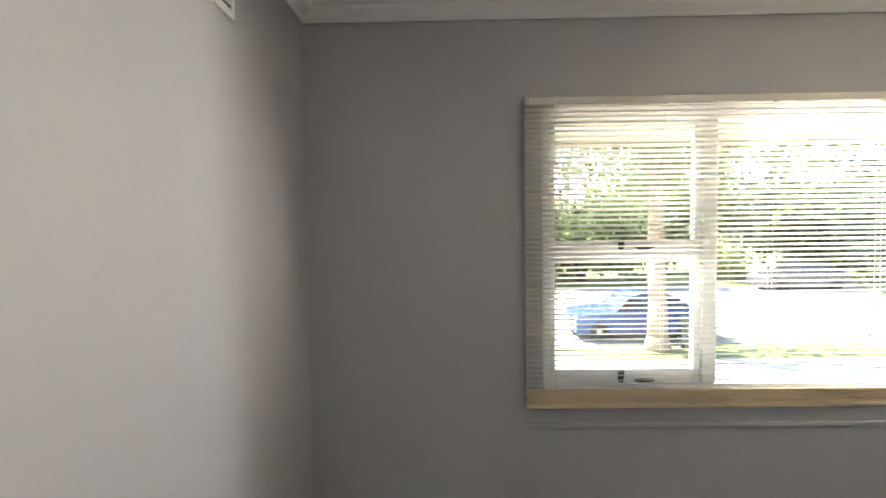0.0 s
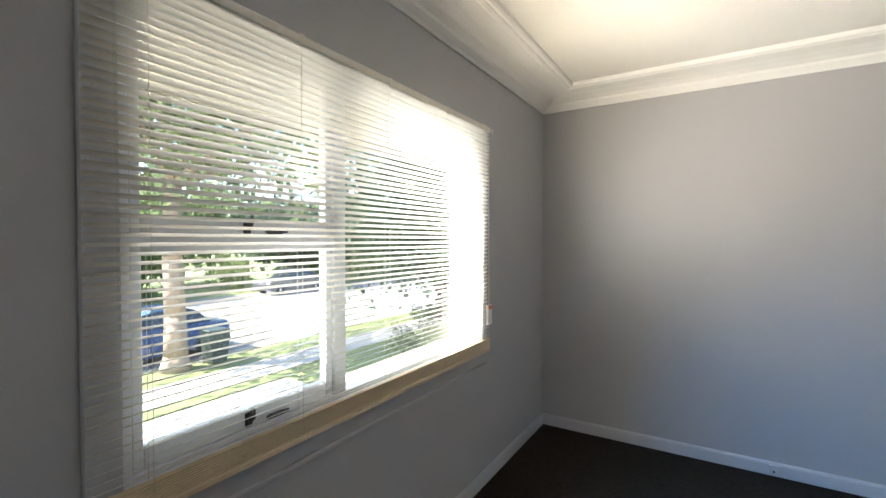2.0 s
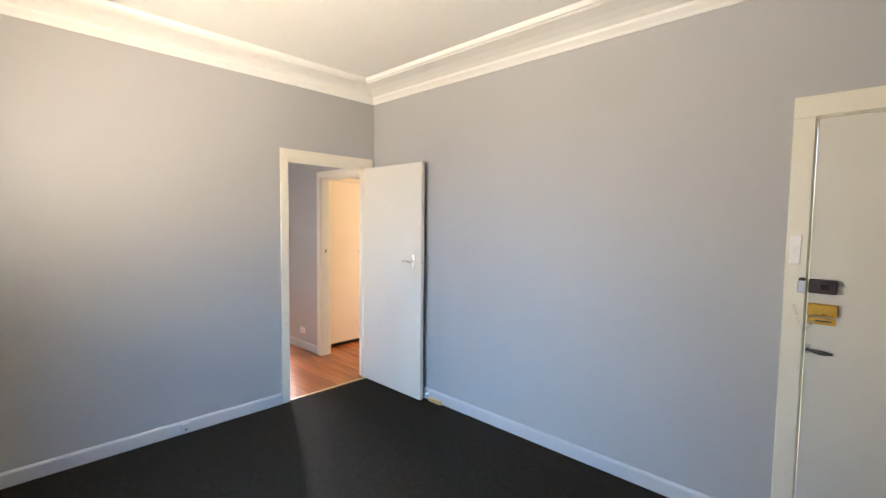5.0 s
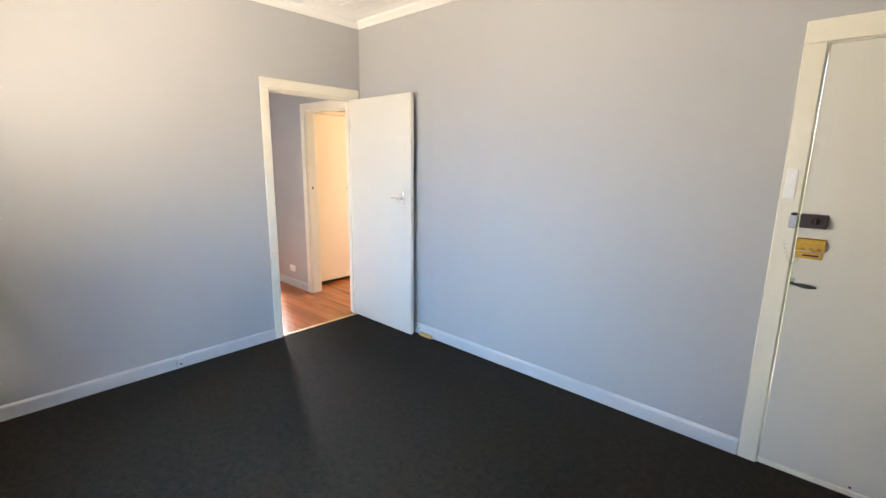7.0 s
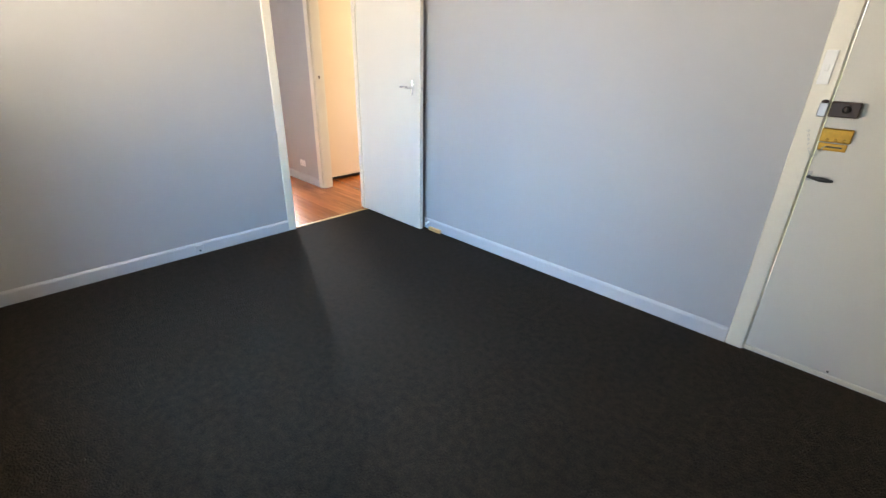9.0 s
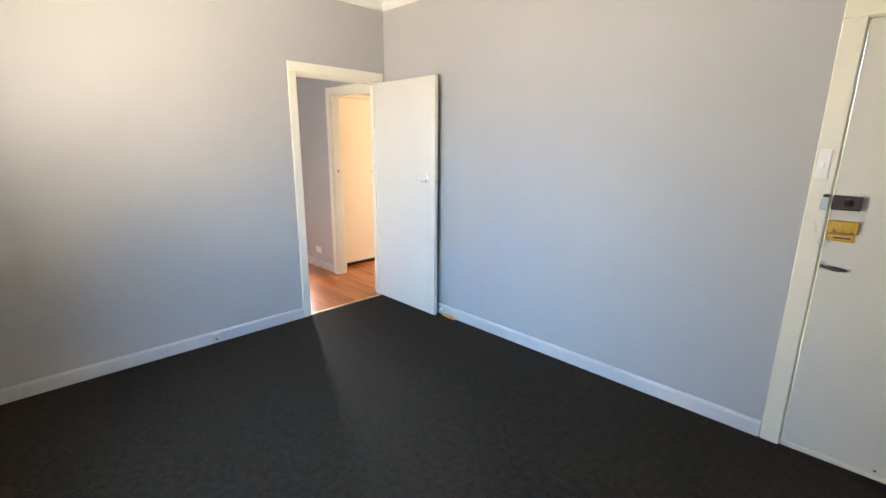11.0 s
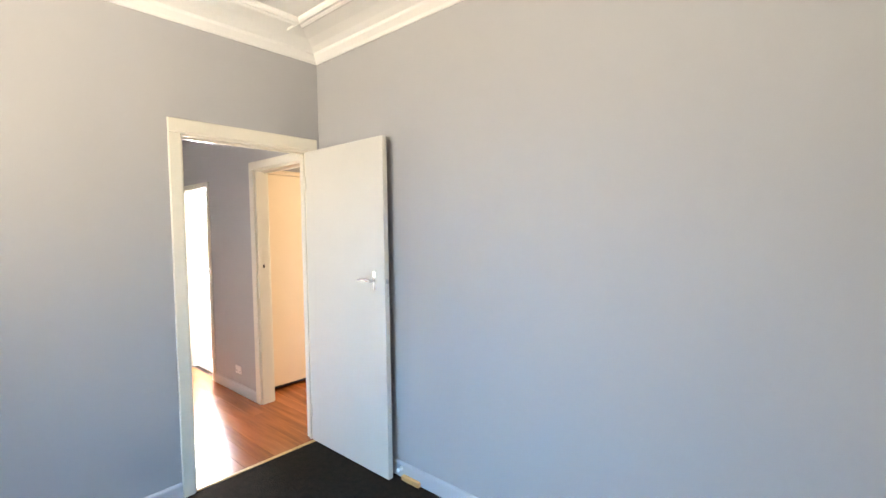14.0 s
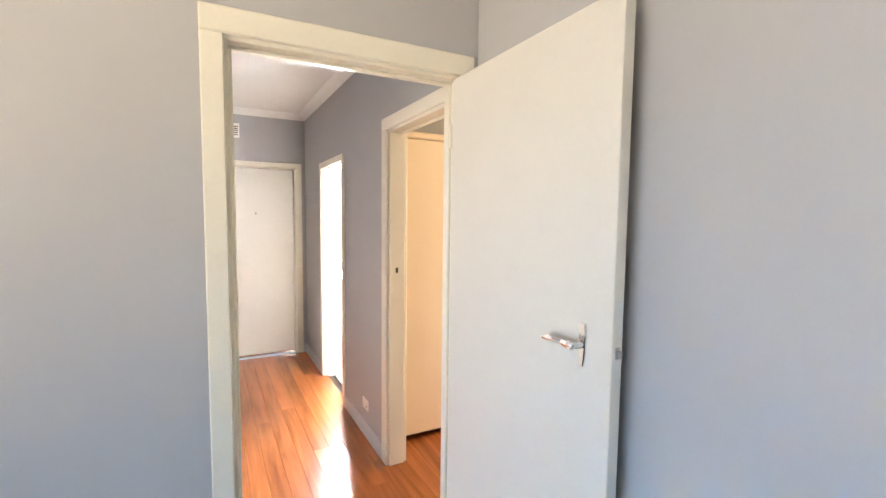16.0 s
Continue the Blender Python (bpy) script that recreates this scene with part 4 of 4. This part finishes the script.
def shrub(at, r, h, leaf, label, seed, count=900, size=0.045):
    rnd = random.Random(seed)
    e = empty("shrub", at, label, "shrub")
    bm = bmesh.new()
    crown(bm, (at[0], at[1], at[2] + h * 0.5), (r, r, h * 0.45), count, size, rnd, 0.1)
    part("foliage", bm, leaf, e)
    bm = bmesh.new()
    for k in range(5):
        tube(bm, at, (at[0] + rnd.uniform(-r, r) * 0.6, at[1] + rnd.uniform(-r, r) * 0.6, at[2] + h * 0.7), 0.012, 0.005, 6)
    part("stems", bm, DARK_BARK, e)
    return e


shrub((11.2, 9.1, GROUND), 0.75, 1.15, LEAF_PALE, "small flowering shrub at the lawn's edge", 41)
shrub((14.6, 10.6, GROUND), 1.0, 1.3, LEAF_GREY, "clipped grey-green shrub beside the fence", 42)
for i in range(9):
    shrub((-15 + i * 6.8, 28.6 + (i % 3) * 0.5, GROUND), 2.3, 2.6, (LEAF, LEAF_PALE)[i % 2], "bushy hedge plant along the far footpath", 50 + i, 1200, 0.17)["group"] = "hedge plants across the street"


def car(at, length, width, height, paint, label, yaw=0.0):
    """A saloon: side profile swept across the width and drawn in towards the roof."""
    e = empty("car", at, label, "car")
    x0, y0, z0 = at
    L, W, H = length, width, height

    def shell(points, inset):
        bm = bmesh.new()
        rows = []
        for s in (-1, -0.94, 0.94, 1):
            k = 1.0 if abs(s) < 0.95 else 0.97
            rows.append([bm.verts.new((x0 + (px - 0.5) * L * (k if pz > 0.3 else 1), y0 + s * W / 2 * (1 - inset * max(0, pz - 0.5) * 2), z0 + pz * H)) for px, pz in points])
        n = len(points)
        for a, b in zip(rows, rows[1:]):
            for i in range(n):
                bm.faces.new((a[i], a[(i + 1) % n], b[(i + 1) % n], b[i])).smooth = False
        bm.faces.new(rows[0][::-1])
        bm.faces.new(rows[-1])
        bmesh.ops.recalc_face_normals(bm, faces=bm.faces[:])
        return bm
    part("body", shell([(0.0, 0.18), (0.0, 0.45), (0.03, 0.56), (0.28, 0.64), (0.40, 0.66), (0.80, 0.68), (0.98, 0.64), (1.0, 0.5), (1.0, 0.2), (0.9, 0.14), (0.1, 0.14)], 0.05), paint, e)
    part("cabin", shell([(0.29, 0.62), (0.42, 0.955), (0.50, 0.995), (0.68, 0.99), (0.76, 0.94), (0.88, 0.64)], 0.22), CARGLASS, e, "dark car windows")
    part("roof", shell([(0.425, 0.962), (0.50, 1.003), (0.68, 1.0), (0.755, 0.95), (0.68, 0.965), (0.50, 0.968)], 0.225), paint, e)
    for px in (0.17, 0.81):
        for s in (-1, 1):
            bm = bmesh.new()
            lathe(bm, (x0 + (px - 0.5) * L, y0 + s * (W / 2 - 0.19), z0 + 0.31), (0, s, 0), [(0, 0.30), (0.02, 0.315), (0.17, 0.315), (0.195, 0.29), (0.195, 0.21)], 22)
            wh = part("wheel", bm, TYRE, e)
            bm = bmesh.new()
            lathe(bm, (x0 + (px - 0.5) * L, y0 + s * (W / 2 - 0.01), z0 + 0.31), (0, s, 0), [(0, 0.205), (0.012, 0.20), (0.016, 0.06), (0.03, 0.05)], 18)
            part("rim", bm, STEEL, wh)
    for s in (-1, 1):
        for px, m, n in ((0.01, PLASTIC, "headlight"), (0.985, CARRED, "tail_light")):
            bx(n, (x0 + (px - 0.5) * L - 0.02, x0 + (px - 0.5) * L + 0.03, y0 + s * W * 0.37 - 0.13, y0 + s * W * 0.37 + 0.13, z0 + 0.44 * H, z0 + 0.54 * H), m, e, 0.02)


car((7.0, 15.4, GROUND + 0.005), 4.3, 1.75, 1.45, CARBLUE, "dark blue saloon parked at the kerb")
car((20.5, 25.6, GROUND + 0.005), 4.5, 1.8, 1.55, CARGREY, "dark grey car parked across the street")


def wheelie_bin(at):
    e = empty("wheelie_bin", at, "dark green wheelie bin on the verge", "bin")
    x, y, z = at
    bm = bmesh.new()
    sweep(bm, [(-1, -1), (1, -1), (1, 1), (-1, 1)], [((x, y, z + 0.05), (0.21, 0, 0), (0, 0.24, 0)), ((x, y, z + 0.9), (0.27, 0, 0), (0, 0.31, 0))])
    part("tub", bm, BIN, e)
    bx("lid", (x - 0.29, x + 0.29, y - 0.34, y + 0.34, z + 0.901, z + 0.96), BIN, e, 0.02)
    for s in (-1, 1):
        bm = bmesh.new()
        tube(bm, (x + s * 0.2, y + 0.26, z + 0.1), (x + s * 0.26, y + 0.26, z + 0.1), 0.1, n=16)
        part("wheel", bm, TYRE, e)


wheelie_bin((7.95, 13.4, GROUND))


def paling_fence(x0, y0, x1, y1, h):
    e = empty("fence", (x0, y0, GROUND), "weathered grey timber paling fence", "fence")
    a, b = Vector((x0, y0, GROUND)), Vector((x1, y1, GROUND))
    n = int((b - a).length / 0.11)
    d = (b - a).normalized()
    ang = math.degrees(math.atan2(d.y, d.x))
    me = None
    for i in range(n):
        p = a + d * 0.11 * i
        if me is None:
            bm = bmesh.new()
            box(bm, 0, 0.1, -0.008, 0.008, 0, h, 0.002)
            me = bpy.data.meshes.new("paling")
            bm.to_mesh(me)
            bm.free()
            me.materials.append(FENCE)
        o = new("paling", me)
        o.parent = e
        o.matrix_parent_inverse = e.matrix_basis.inverted()
        o.matrix_basis = pose(p.x, p.y, p.z, 0, 0, ang)


FENCE = mat("weathered_timber", (0.17, 0.15, 0.13), 0.85, var=0.25, scale=3, fine=50, bump=0.4, warp=(6, 6, 0.6))
paling_fence(13.6, 8.1, 20.0, 10.3, 1.2)

# ---- floorboards of the hall and bedroom ----
fl = empty("floor_hall", (6.0, -0.1, 0), "varnished red-brown timber floorboards with a strong shine", "floor", kind="structure")
rnd = random.Random(5)
y = -3.70
row = 0
while y < HY1 - 0.005:
    y1 = min(y + 0.099, HY1)
    xs = [HX0 - 0.106 if DY0 + 0.02 < (y + y1) / 2 < DY1 - 0.02 else HX0]
    end = HX1 if y > HY0 - 0.11 else 6.04
    x = xs[0]
    first = True
    while x < end - 0.01:
        ln = rnd.uniform(0.7, 2.6) if first else rnd.uniform(1.8, 3.4)
        first = False
        xb = end if end - (x + ln) < 0.4 else x + ln
        bm = bmesh.new()
        box(bm, x + 0.0006, xb - 0.0006, y + 0.0006, y1 - 0.0004, -0.02, -0.001 - rnd.uniform(0, 0.0004), 0.0006)
        part("board", bm, BOARD, fl)
        x = xb
    y = y1
sheet("subfloor", HX0, HX1, -3.70, HY1, -0.14, -0.021, DARK_BARK, "dark subfloor under the boards", "floor")
